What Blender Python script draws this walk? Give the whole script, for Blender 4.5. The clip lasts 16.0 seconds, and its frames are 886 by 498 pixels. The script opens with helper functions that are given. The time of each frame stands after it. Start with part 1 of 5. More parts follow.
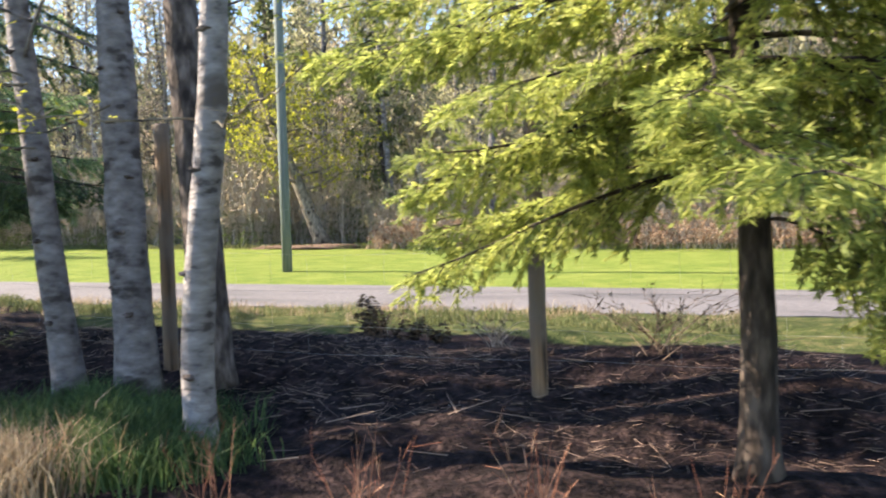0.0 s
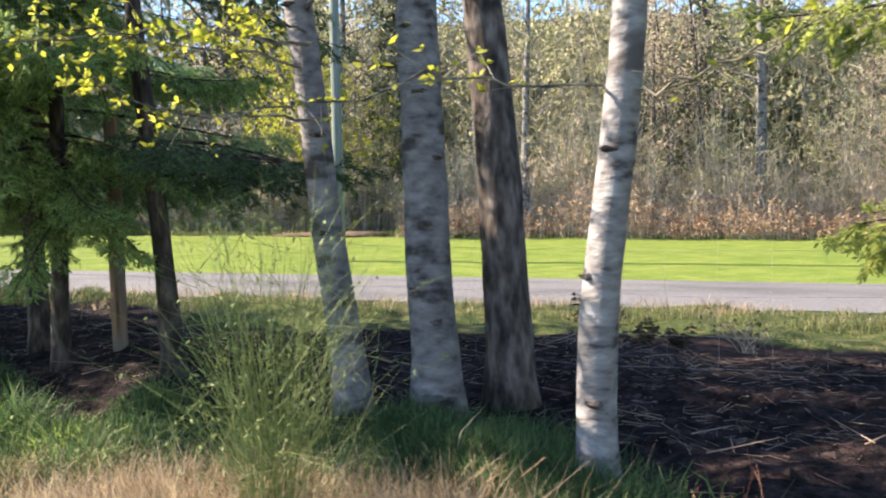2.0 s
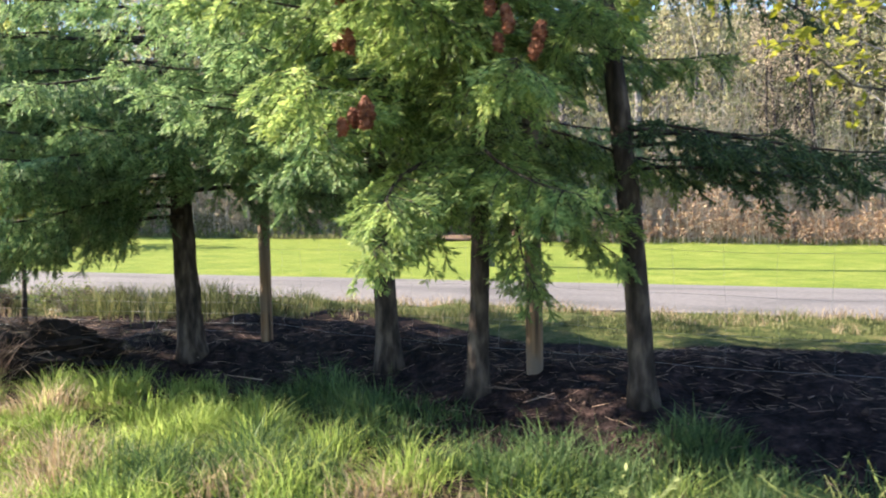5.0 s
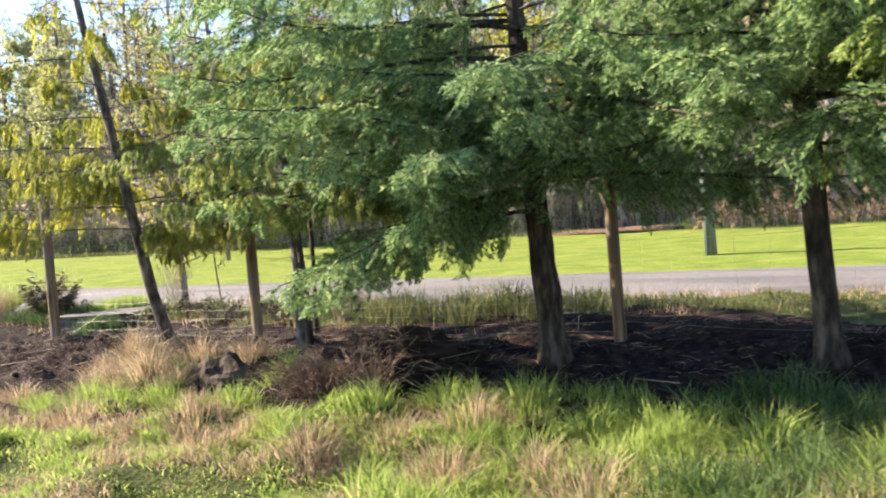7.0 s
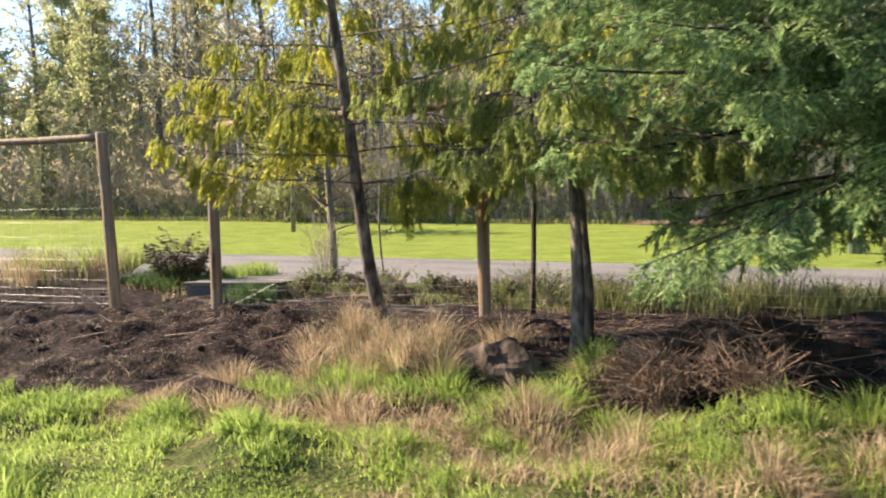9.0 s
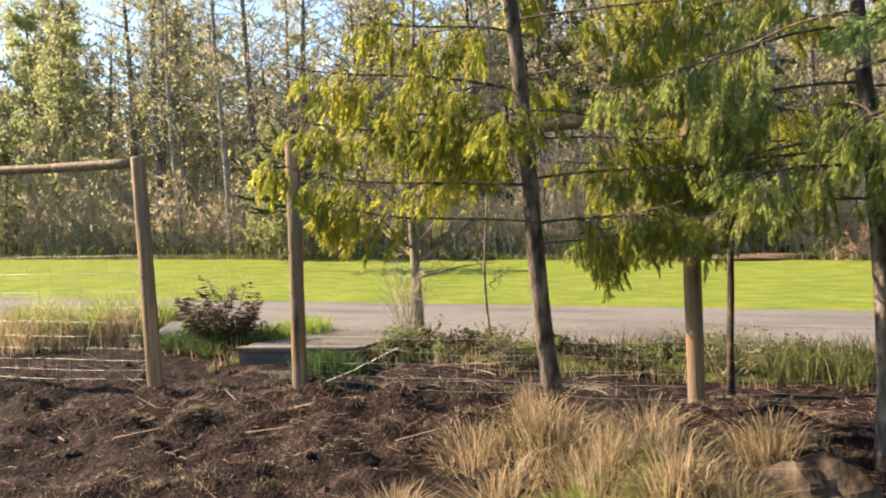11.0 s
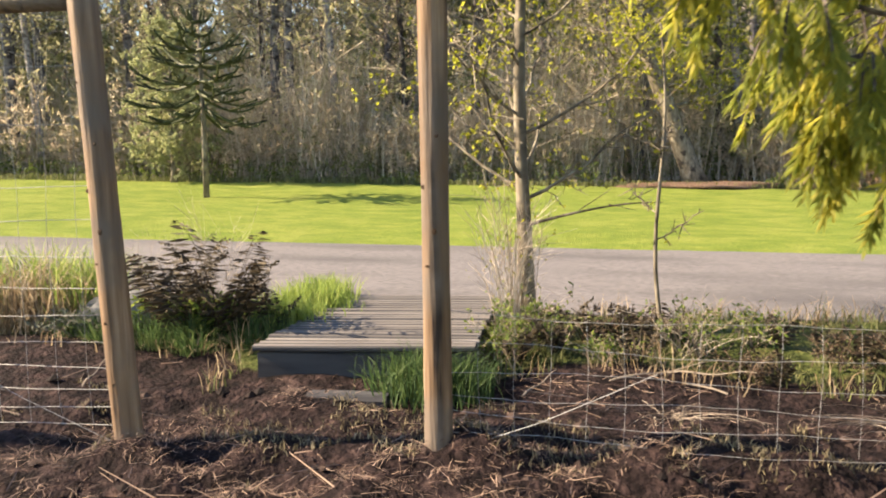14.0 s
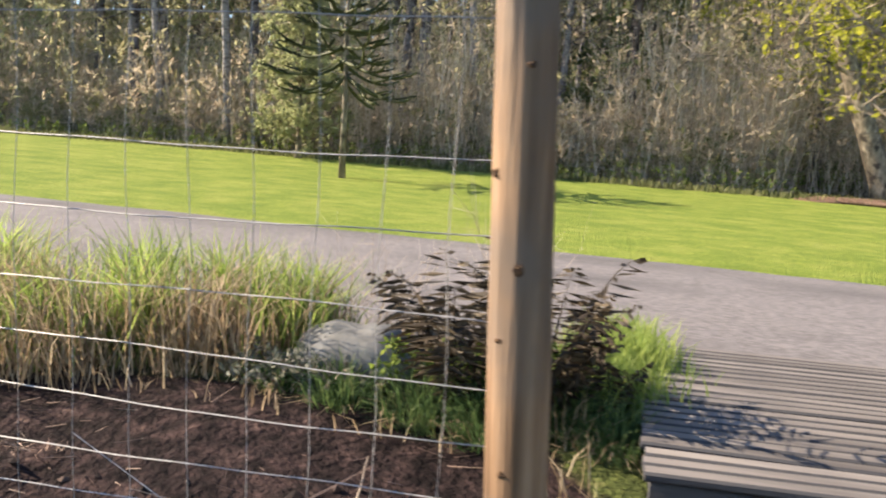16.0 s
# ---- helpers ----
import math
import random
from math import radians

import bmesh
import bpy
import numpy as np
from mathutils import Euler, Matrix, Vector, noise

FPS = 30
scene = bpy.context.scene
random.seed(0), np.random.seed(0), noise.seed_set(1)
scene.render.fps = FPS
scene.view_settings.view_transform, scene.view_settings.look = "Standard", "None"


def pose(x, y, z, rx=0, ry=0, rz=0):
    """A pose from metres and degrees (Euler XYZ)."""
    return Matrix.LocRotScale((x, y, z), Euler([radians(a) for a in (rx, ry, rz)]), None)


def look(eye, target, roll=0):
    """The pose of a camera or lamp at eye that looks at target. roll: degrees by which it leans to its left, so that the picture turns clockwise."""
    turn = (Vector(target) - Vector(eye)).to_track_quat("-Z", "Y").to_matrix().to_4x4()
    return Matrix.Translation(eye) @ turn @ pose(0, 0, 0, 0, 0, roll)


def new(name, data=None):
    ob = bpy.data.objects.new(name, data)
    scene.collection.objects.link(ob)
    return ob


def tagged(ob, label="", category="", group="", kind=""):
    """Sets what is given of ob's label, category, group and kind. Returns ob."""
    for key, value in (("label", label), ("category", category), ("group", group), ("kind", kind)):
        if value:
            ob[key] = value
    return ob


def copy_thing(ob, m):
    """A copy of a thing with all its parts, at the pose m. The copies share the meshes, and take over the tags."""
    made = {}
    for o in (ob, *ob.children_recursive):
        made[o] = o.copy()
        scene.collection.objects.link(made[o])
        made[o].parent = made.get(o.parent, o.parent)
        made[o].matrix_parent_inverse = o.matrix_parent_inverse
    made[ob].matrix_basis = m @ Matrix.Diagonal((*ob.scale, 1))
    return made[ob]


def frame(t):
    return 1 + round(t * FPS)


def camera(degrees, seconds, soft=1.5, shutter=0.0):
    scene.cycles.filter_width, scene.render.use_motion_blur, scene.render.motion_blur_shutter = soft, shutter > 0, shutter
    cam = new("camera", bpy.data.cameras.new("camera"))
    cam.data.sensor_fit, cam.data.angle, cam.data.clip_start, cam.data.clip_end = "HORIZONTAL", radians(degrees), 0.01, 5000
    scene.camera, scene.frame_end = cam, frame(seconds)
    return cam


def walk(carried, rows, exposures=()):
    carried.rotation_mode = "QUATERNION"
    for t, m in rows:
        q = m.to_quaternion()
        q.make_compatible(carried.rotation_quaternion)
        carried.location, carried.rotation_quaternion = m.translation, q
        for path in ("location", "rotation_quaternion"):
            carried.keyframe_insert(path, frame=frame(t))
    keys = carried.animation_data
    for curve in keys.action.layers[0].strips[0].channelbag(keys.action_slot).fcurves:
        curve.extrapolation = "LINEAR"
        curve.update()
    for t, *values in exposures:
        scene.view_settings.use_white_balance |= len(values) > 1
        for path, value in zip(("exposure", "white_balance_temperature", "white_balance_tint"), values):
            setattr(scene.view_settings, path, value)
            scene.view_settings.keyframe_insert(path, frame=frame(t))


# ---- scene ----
cam = camera(58.0, 16.0, 2.0, 0.2)
PATH = [
    (0, (18.607, -8.845, 0.951), (18.115, -6.907, 0.905), -2.0),
    (0.5, (17.906, -8.82, 0.992), (17.344, -6.903, 0.899), -0.7),
    (1, (17.281, -8.759, 1.012), (16.776, -6.826, 0.917), -0.7),
    (1.5, (16.648, -8.629, 1.03), (16.229, -6.676, 0.928), -1.5),
    (2, (16.027, -8.529, 1.057), (15.625, -6.571, 0.976), -1.5),
    (2.5, (15.407, -8.478, 1.104), (15.014, -6.518, 1.033), -0.3),
    (3, (14.827, -8.433, 1.118), (14.445, -6.47, 1.085), -0.3),
    (5.5, (12.16, -8.277, 1.128), (11.665, -6.34, 1.054), -2.2),
    (6, (11.57, -8.272, 1.147), (10.96, -6.368, 1.087), -3.7),
    (6.5, (10.904, -8.26, 1.155), (10.261, -6.368, 1.073), -4.4),
    (7, (10.221, -8.326, 1.149), (9.529, -6.451, 1.091), -4.7),
    (7.5, (9.436, -8.323, 1.128), (8.798, -6.43, 1.037), -3.0),
    (8, (8.655, -8.271, 1.103), (8.012, -6.379, 1.01), -1.3),
    (8.5, (7.92, -8.163, 1.098), (7.265, -6.276, 1.007), -1.0),
    (9, (7.172, -7.968, 1.114), (6.504, -6.085, 1.019), -1.5),
    (9.5, (6.512, -7.711, 1.14), (5.838, -5.828, 1.095), -1.7),
    (12, (3.839, -5.506, 1.371), (3.432, -3.548, 1.345), -2.1),
    (12.5, (3.368, -5.042, 1.386), (3.047, -3.071, 1.283), -1.8),
    (13, (2.868, -4.557, 1.394), (2.553, -2.587, 1.254), -0.2),
    (13.5, (2.431, -4.099, 1.394), (2.131, -2.13, 1.211), -0.8),
    (14, (2.046, -3.653, 1.361), (1.808, -1.68, 1.137), -1.1),
    (14.5, (1.62, -3.217, 1.306), (1.495, -1.238, 1.052), -0.5),
    (15, (1.229, -2.754, 1.276), (1.128, -0.77, 1.05), 1.1),
    (15.5, (0.737, -2.256, 1.284), (0.505, -0.281, 1.076), 1.7),
    (16, (0.17, -1.701, 1.285), (-0.26, 0.236, 1.036), 2.9),
]
walk(cam, [(t, look(eye, target, roll)) for t, eye, target, roll in PATH], [(0, 2.12, 6500, 14), (2, 2.06, 6300, 12), (3.2, 2.05, 6300, 12), (5.5, 2.2, 6350, 12), (8, 2.0, 6850, 13), (9.5, 1.85, 7150, 12), (12, 1.83, 8100, 13), (14, 1.9, 7450, 14), (15, 1.87, 6900, 14), (16, 1.75, 6750, 14)])

# ---- world, sun ----
world = bpy.data.worlds.new("world")
scene.world = world
world.use_nodes = True
wn = world.node_tree
sky = wn.nodes.new("ShaderNodeTexSky")
sky.sky_type, sky.sun_disc = "NISHITA", False
sky.sun_elevation, sky.sun_rotation = radians(33), radians(-93)
sky.dust_density, sky.ozone_density = 0.1, 2.5
wn.nodes["Background"].inputs["Strength"].default_value = 0.094
wn.links.new(sky.outputs["Color"], wn.nodes["Background"].inputs["Color"])
sun = new("sun", bpy.data.lights.new("sun", "SUN"))
sun.data.energy, sun.data.angle, sun.data.color = 5.0, radians(0.6), (1.0, 0.86, 0.66)
sun.matrix_world = look((-9.8, -0.4, 6.3), (0, 0, 0))

rng = np.random.default_rng(7)


# ---- materials ----
def make_mat(name, colours, scale=6.0, detail=8.0, rough=0.85, bump=0.3, bump_scale=None, stretch=(1, 1, 1), island=0.0,
             translucent=0.0, object_random=0.0, metal=0.0, spec=0.3, second=None):
    """A noise-driven surface: colours is a list of (position, rgb) stops; second is (scale, rgb, low, high) for stains."""
    m = bpy.data.materials.new(name)
    m.use_nodes = True
    nt = m.node_tree
    b = nt.nodes["Principled BSDF"]
    b.inputs["Roughness"].default_value, b.inputs["Metallic"].default_value = rough, metal
    b.inputs["Specular IOR Level"].default_value = spec
    tc = nt.nodes.new("ShaderNodeTexCoord")
    mp = nt.nodes.new("ShaderNodeMapping")
    mp.inputs["Scale"].default_value = stretch
    nt.links.new(tc.outputs["Object"], mp.inputs["Vector"])
    nz = nt.nodes.new("ShaderNodeTexNoise")
    nz.inputs["Scale"].default_value, nz.inputs["Detail"].default_value = scale, detail
    nt.links.new(mp.outputs["Vector"], nz.inputs["Vector"])
    ramp = nt.nodes.new("ShaderNodeValToRGB")
    el = ramp.color_ramp.elements
    while len(el) < len(colours):
        el.new(0.5)
    for e, (p, c) in zip(el, colours):
        e.position, e.color = p, (*c, 1)
    drive = nz.outputs["Fac"]
    if island or object_random:
        info = nt.nodes.new("ShaderNodeNewGeometry" if island else "ShaderNodeObjectInfo")
        mix = nt.nodes.new("ShaderNodeMix")
        mix.inputs[0].default_value = island or object_random
        nt.links.new(drive, mix.inputs[2])
        nt.links.new(info.outputs["Random Per Island" if island else "Random"], mix.inputs[3])
        drive = mix.outputs[0]
    nt.links.new(drive, ramp.inputs["Fac"])
    col = ramp.outputs["Color"]
    if second:
        n2 = nt.nodes.new("ShaderNodeTexNoise")
        n2.inputs["Scale"].default_value, n2.inputs["Detail"].default_value = second[0], 5
        nt.links.new(mp.outputs["Vector"] if len(second) > 4 else tc.outputs["Object"], n2.inputs["Vector"])
        r2 = nt.nodes.new("ShaderNodeMapRange")
        r2.inputs[1].default_value, r2.inputs[2].default_value = second[2], second[3]
        nt.links.new(n2.outputs["Fac"], r2.inputs[0])
        mx = nt.nodes.new("ShaderNodeMix")
        mx.data_type = "RGBA"
        nt.links.new(r2.outputs[0], mx.inputs[0])
        nt.links.new(col, mx.inputs[6])
        mx.inputs[7].default_value = (*second[1], 1)
        col = mx.outputs[2]
    nt.links.new(col, b.inputs["Base Color"])
    if bump:
        bn = nt.nodes.new("ShaderNodeTexNoise")
        bn.inputs["Scale"].default_value, bn.inputs["Detail"].default_value = bump_scale or scale * 2, 6
        nt.links.new(mp.outputs["Vector"], bn.inputs["Vector"])
        bp = nt.nodes.new("ShaderNodeBump")
        bp.inputs["Strength"].default_value, bp.inputs["Distance"].default_value = bump, 0.02
        nt.links.new(bn.outputs["Fac"], bp.inputs["Height"])
        nt.links.new(bp.outputs["Normal"], b.inputs["Normal"])
    if translucent:
        tr = nt.nodes.new("ShaderNodeBsdfTranslucent")
        nt.links.new(col, tr.inputs["Color"])
        ms = nt.nodes.new("ShaderNodeMixShader")
        ms.inputs[0].default_value = translucent
        nt.links.new(b.outputs[0], ms.inputs[1])
        nt.links.new(tr.outputs[0], ms.inputs[2])
        nt.links.new(ms.outputs[0], nt.nodes["Material Output"].inputs["Surface"])
    return m


def leaf_mat(name, dark, mid, light, translucent=0.35, island=0.75, scale=1.3, rough=0.6):
    return make_mat(name, [(0.15, dark), (0.5, mid), (0.85, light)], scale=scale, detail=3, rough=rough, bump=0, island=island,
                    translucent=translucent, spec=0.25)


def ground_mat():
    """Soil, rough grass, mown lawn: weights come from the sheet's own layers."""
    m = bpy.data.materials.new("earth_and_grass")
    m.use_nodes = True
    nt = m.node_tree
    b = nt.nodes["Principled BSDF"]
    b.inputs["Roughness"].default_value, b.inputs["Specular IOR Level"].default_value = 0.95, 0.1
    tc = nt.nodes.new("ShaderNodeTexCoord")

    def noise_ramp(scale, stops, detail=8, stretch=None):
        n = nt.nodes.new("ShaderNodeTexNoise")
        n.inputs["Scale"].default_value, n.inputs["Detail"].default_value, n.inputs["Roughness"].default_value = scale, detail, 0.65
        if stretch:
            mp = nt.nodes.new("ShaderNodeMapping")
            mp.inputs["Scale"].default_value = stretch
            nt.links.new(tc.outputs["Object"], mp.inputs["Vector"])
            nt.links.new(mp.outputs["Vector"], n.inputs["Vector"])
        else:
            nt.links.new(tc.outputs["Object"], n.inputs["Vector"])
        r = nt.nodes.new("ShaderNodeValToRGB")
        el = r.color_ramp.elements
        while len(el) < len(stops):
            el.new(0.5)
        for e, (p, c) in zip(el, stops):
            e.position, e.color = p, (*c, 1)
        nt.links.new(n.outputs["Fac"], r.inputs["Fac"])
        return r.outputs["Color"], n.outputs["Fac"]

    soil, soil_f = noise_ramp(9, [(0.38, (0.006, 0.004, 0.0043)), (0.5, (0.019, 0.0125, 0.0125)), (0.62, (0.044, 0.028, 0.0265)), (0.76, (0.13, 0.088, 0.072))])
    grass, _ = noise_ramp(5, [(0.3, (0.028, 0.036, 0.013)), (0.5, (0.065, 0.082, 0.026)), (0.7, (0.16, 0.135, 0.065))])
    lawn, _ = noise_ramp(2.2, [(0.3, (0.11, 0.165, 0.03)), (0.5, (0.172, 0.222, 0.044)), (0.7, (0.25, 0.275, 0.07))], 10, (0.6, 1.0, 1))

    fine, _ = noise_ramp(34, [(0.32, (0.5, 0.56, 0.4)), (0.5, (0.95, 0.95, 0.95)), (0.7, (1.4, 1.3, 1.15))], 6)
    mul = nt.nodes.new("ShaderNodeMix")
    mul.data_type, mul.blend_type = "RGBA", "MULTIPLY"
    mul.inputs[0].default_value = 1.0
    nt.links.new(lawn, mul.inputs[6])
    nt.links.new(fine, mul.inputs[7])
    lawn = mul.outputs[2]
    mul2 = nt.nodes.new("ShaderNodeMix")
    mul2.data_type, mul2.blend_type = "RGBA", "MULTIPLY"
    mul2.inputs[0].default_value = 1.0
    nt.links.new(grass, mul2.inputs[6])
    nt.links.new(fine, mul2.inputs[7])
    grass = mul2.outputs[2]

    def layer(name):
        a = nt.nodes.new("ShaderNodeAttribute")
        a.attribute_name = name
        ad = nt.nodes.new("ShaderNodeMath")
        ad.operation = "ADD"
        nt.links.new(a.outputs["Fac"], ad.inputs[0])
        sc = nt.nodes.new("ShaderNodeMath")
        sc.operation = "MULTIPLY_ADD"
        sc.inputs[1].default_value, sc.inputs[2].default_value = 0.8, -0.4
        nt.links.new(soil_f, sc.inputs[0])
        nt.links.new(sc.outputs[0], ad.inputs[1])
        r = nt.nodes.new("ShaderNodeMapRange")
        r.inputs[1].default_value, r.inputs[2].default_value = 0.4, 0.6
        nt.links.new(ad.outputs[0], r.inputs[0])
        return r.outputs[0]

    col = soil
    for nm, c in (("grassy", grass), ("lawn", lawn)):
        mx = nt.nodes.new("ShaderNodeMix")
        mx.data_type = "RGBA"
        nt.links.new(layer(nm), mx.inputs[0])
        nt.links.new(col, mx.inputs[6])
        nt.links.new(c, mx.inputs[7])
        col = mx.outputs[2]
    nt.links.new(col, b.inputs["Base Color"])
    bn = nt.nodes.new("ShaderNodeTexNoise")
    bn.inputs["Scale"].default_value, bn.inputs["Detail"].default_value = 30, 8
    nt.links.new(tc.outputs["Object"], bn.inputs["Vector"])
    bp = nt.nodes.new("ShaderNodeBump")
    bp.inputs["Strength"].default_value, bp.inputs["Distance"].default_value = 0.9, 0.055
    nt.links.new(bn.outputs["Fac"], bp.inputs["Height"])
    nt.links.new(bp.outputs["Normal"], b.inputs["Normal"])
    return m


GROUND = ground_mat()
ASPHALT = make_mat("worn_asphalt", [(0.3, (0.095, 0.088, 0.09)), (0.5, (0.155, 0.144, 0.146)), (0.7, (0.225, 0.208, 0.208))], 40, 10, 0.9, 0.5, 90, stretch=(0.35, 1, 1),
                   second=(0.9, (0.085, 0.08, 0.083), 0.47, 0.72, 1))
WOOD_POST = make_mat("weathered_post_wood", [(0.34, (0.03, 0.019, 0.013)), (0.42, (0.125, 0.075, 0.042)), (0.56, (0.225, 0.14, 0.082)), (0.70, (0.36, 0.255, 0.17))], 18, 10, 0.72, 0.6, 34,
                     stretch=(1, 1, 0.05), second=(2.2, (0.15, 0.115, 0.09), 0.44, 0.62))
KNOT = make_mat("dark_knot_wood", [(0.3, (0.04, 0.022, 0.012)), (0.7, (0.11, 0.06, 0.03))], 60, 4, 0.8, 0.4)
DECK = make_mat("weathered_deck_boards", [(0.25, (0.06, 0.054, 0.052)), (0.5, (0.13, 0.118, 0.112)), (0.75, (0.22, 0.2, 0.185))], 14, 10, 0.8, 0.35, 20,
                stretch=(0.12, 1, 1), object_random=0.3)
# Beam timber; on the deck boards this dark colour stands for shade in the gaps.
BEAM_AND_GAP_SHADE = make_mat("dark_damp_beam_and_gap_shade", [(0.3, (0.03, 0.03, 0.035)), (0.7, (0.07, 0.07, 0.075))], 10, 8, 0.85, 0.3, stretch=(0.15, 1, 1))
WIRE = make_mat("galvanised_wire", [(0.3, (0.21, 0.21, 0.22)), (0.7, (0.38, 0.38, 0.38))], 30, 4, 0.5, 0, metal=0.3, spec=0.5)
BARK_FIR = make_mat("fir_bark", [(0.34, (0.014, 0.01, 0.008)), (0.5, (0.046, 0.034, 0.027)), (0.66, (0.115, 0.088, 0.07))], 16, 9, 0.95, 1.0, 24,
                    stretch=(1, 1, 0.3))
BARK_GREY = make_mat("alder_bark", [(0.3, (0.05, 0.043, 0.042)), (0.41, (0.125, 0.113, 0.112)), (0.58, (0.19, 0.175, 0.175)), (0.74, (0.26, 0.245, 0.245))], 9, 10, 0.9, 0.8, 24,
                     stretch=(0.9, 0.9, 1.7), second=(3, (0.045, 0.038, 0.036), 0.55, 0.63, 1))
BARK_DARK = make_mat("dark_rough_bark", [(0.34, (0.025, 0.019, 0.018)), (0.5, (0.085, 0.068, 0.06)), (0.68, (0.18, 0.15, 0.138))], 15, 10, 0.95, 1.0, 24,
                     stretch=(1, 1, 0.4))
BARK_BIRCH = make_mat("birch_bark", [(0.33, (0.06, 0.052, 0.052)), (0.42, (0.17, 0.153, 0.15)), (0.6, (0.27, 0.25, 0.245)), (0.75, (0.37, 0.35, 0.345))], 9, 10, 0.8, 0.7, 18,
                      stretch=(0.8, 0.8, 1.8), second=(2.2, (0.10, 0.085, 0.08), 0.57, 0.66, 1))
BARK_PALE = make_mat("pale_sapling_bark", [(0.3, (0.08, 0.065, 0.048)), (0.55, (0.20, 0.17, 0.125)), (0.75, (0.36, 0.31, 0.24))], 12, 6, 0.85, 0.4, 20,
                     stretch=(1, 1, 0.4), second=(4, (0.04, 0.033, 0.027), 0.54, 0.64))
POLE = make_mat("grey_green_pole_wood", [(0.3, (0.085, 0.11, 0.1)), (0.5, (0.13, 0.155, 0.14)), (0.7, (0.19, 0.21, 0.185))], 14, 8, 0.85, 0.3, stretch=(1, 1, 0.08))
GREYLEAF = leaf_mat("grey_dead_foliage", (0.06, 0.07, 0.045), (0.12, 0.13, 0.095), (0.21, 0.21, 0.165), 0.3)
VERGE_DULL = leaf_mat("dull_verge_growth", (0.05, 0.06, 0.025), (0.13, 0.15, 0.055), (0.29, 0.28, 0.13), 0.4, 0.55, 2.5, 0.6)
WILLOW = leaf_mat("pale_willow_leaves", (0.25, 0.275, 0.13), (0.35, 0.375, 0.19), (0.46, 0.475, 0.28), 0.6, 0.5, 1.0, 0.6)
PUZZLE = leaf_mat("monkey_puzzle_scales", (0.014, 0.02, 0.009), (0.042, 0.052, 0.02), (0.12, 0.125, 0.05), 0.1, 0.75, 1.3, 0.6)
FIR = leaf_mat("fir_needles", (0.045, 0.095, 0.045), (0.185, 0.295, 0.125), (0.48, 0.585, 0.26), 0.5, 0.5, 1.9, 0.5)
FIR_LIME = leaf_mat("lime_fir_needles", (0.11, 0.155, 0.04), (0.33, 0.38, 0.10), (0.57, 0.58, 0.17), 0.64, 0.5, 1.6, 0.5)
FIR_FRESH = leaf_mat("fresh_fir_needles", (0.06, 0.115, 0.04), (0.245, 0.345, 0.11), (0.54, 0.61, 0.21), 0.52, 0.5, 1.9, 0.5)
# Darker copy of the fir needles, with shade put into the colour.
FIR_SHADED = leaf_mat("shaded_fir_needles", (0.03, 0.055, 0.024), (0.075, 0.12, 0.05), (0.15, 0.21, 0.085), 0.5, 0.75, 1.3, 0.45)
# Noise patches of gold over olive stand for sun shining through the sprays.
CEDAR = leaf_mat("cedar_sprays_with_sunlit_gold", (0.06, 0.09, 0.02), (0.28, 0.31, 0.065), (0.68, 0.575, 0.095), 0.7, 0.3, 2.2, 0.5)
CEDAR_GREEN = leaf_mat("olive_cedar_sprays", (0.09, 0.13, 0.04), (0.27, 0.33, 0.1), (0.52, 0.52, 0.19), 0.58, 0.5, 1.8)
YOUNG = leaf_mat("young_leaves", (0.2, 0.22, 0.02), (0.36, 0.37, 0.04), (0.52, 0.5, 0.07), 0.6, 0.75, 1.3)
GRASS = leaf_mat("meadow_grass", (0.075, 0.13, 0.035), (0.235, 0.325, 0.075), (0.5, 0.55, 0.185), 0.58, 0.4, 1.8, 0.6)
GRASS_DRY = leaf_mat("dry_straw_grass", (0.17, 0.12, 0.075), (0.35, 0.26, 0.165), (0.56, 0.455, 0.31), 0.45, 0.7, 1.3)
STRAW = leaf_mat("straw_litter", (0.045, 0.028, 0.024), (0.15, 0.097, 0.075), (0.46, 0.33, 0.25), 0.15, 0.85, 1.3, 0.6)
BRAMBLE = leaf_mat("bramble_tan", (0.16, 0.095, 0.06), (0.34, 0.22, 0.14), (0.5, 0.37, 0.25), 0.45, 0.8, 0.5)
FERN = leaf_mat("dead_brown_fern", (0.02, 0.016, 0.01), (0.048, 0.036, 0.023), (0.1, 0.075, 0.045), 0.2)
BUSH_G = leaf_mat("verge_green", (0.05, 0.085, 0.02), (0.13, 0.19, 0.035), (0.28, 0.33, 0.08), 0.5, 0.75, 1.3)
MOSS = leaf_mat("olive_moss", (0.05, 0.042, 0.028), (0.15, 0.125, 0.075), (0.32, 0.27, 0.17), 0.2, 0.75, 1.3, 0.6)
TWIG_BROWN = make_mat("dark_brown_stems", [(0.2, (0.05, 0.03, 0.022)), (0.5, (0.13, 0.08, 0.055)), (0.8, (0.27, 0.19, 0.14))], 2, 3, 0.9, 0, island=0.8)
# Deep green blades; under the trees the dark tone stands for their shade.
SHADE_SEDGE = leaf_mat("sedge_darkened_for_shade", (0.025, 0.05, 0.02), (0.065, 0.115, 0.04), (0.17, 0.24, 0.085), 0.4, 0.5, 1.8)
BROOM = leaf_mat("broom_stems", (0.08, 0.11, 0.03), (0.17, 0.21, 0.06), (0.28, 0.31, 0.12), 0.2)
TWIG = make_mat("grey_brown_twigs", [(0.2, (0.13, 0.10, 0.08)), (0.5, (0.28, 0.225, 0.175)), (0.8, (0.44, 0.38, 0.31))], 2, 3, 0.9, 0, island=0.8)
TWIG_PALE = make_mat("pale_dry_twigs", [(0.2, (0.27, 0.215, 0.165)), (0.5, (0.45, 0.375, 0.295)), (0.8, (0.6, 0.53, 0.44))], 2, 3, 0.9, 0, island=0.8)
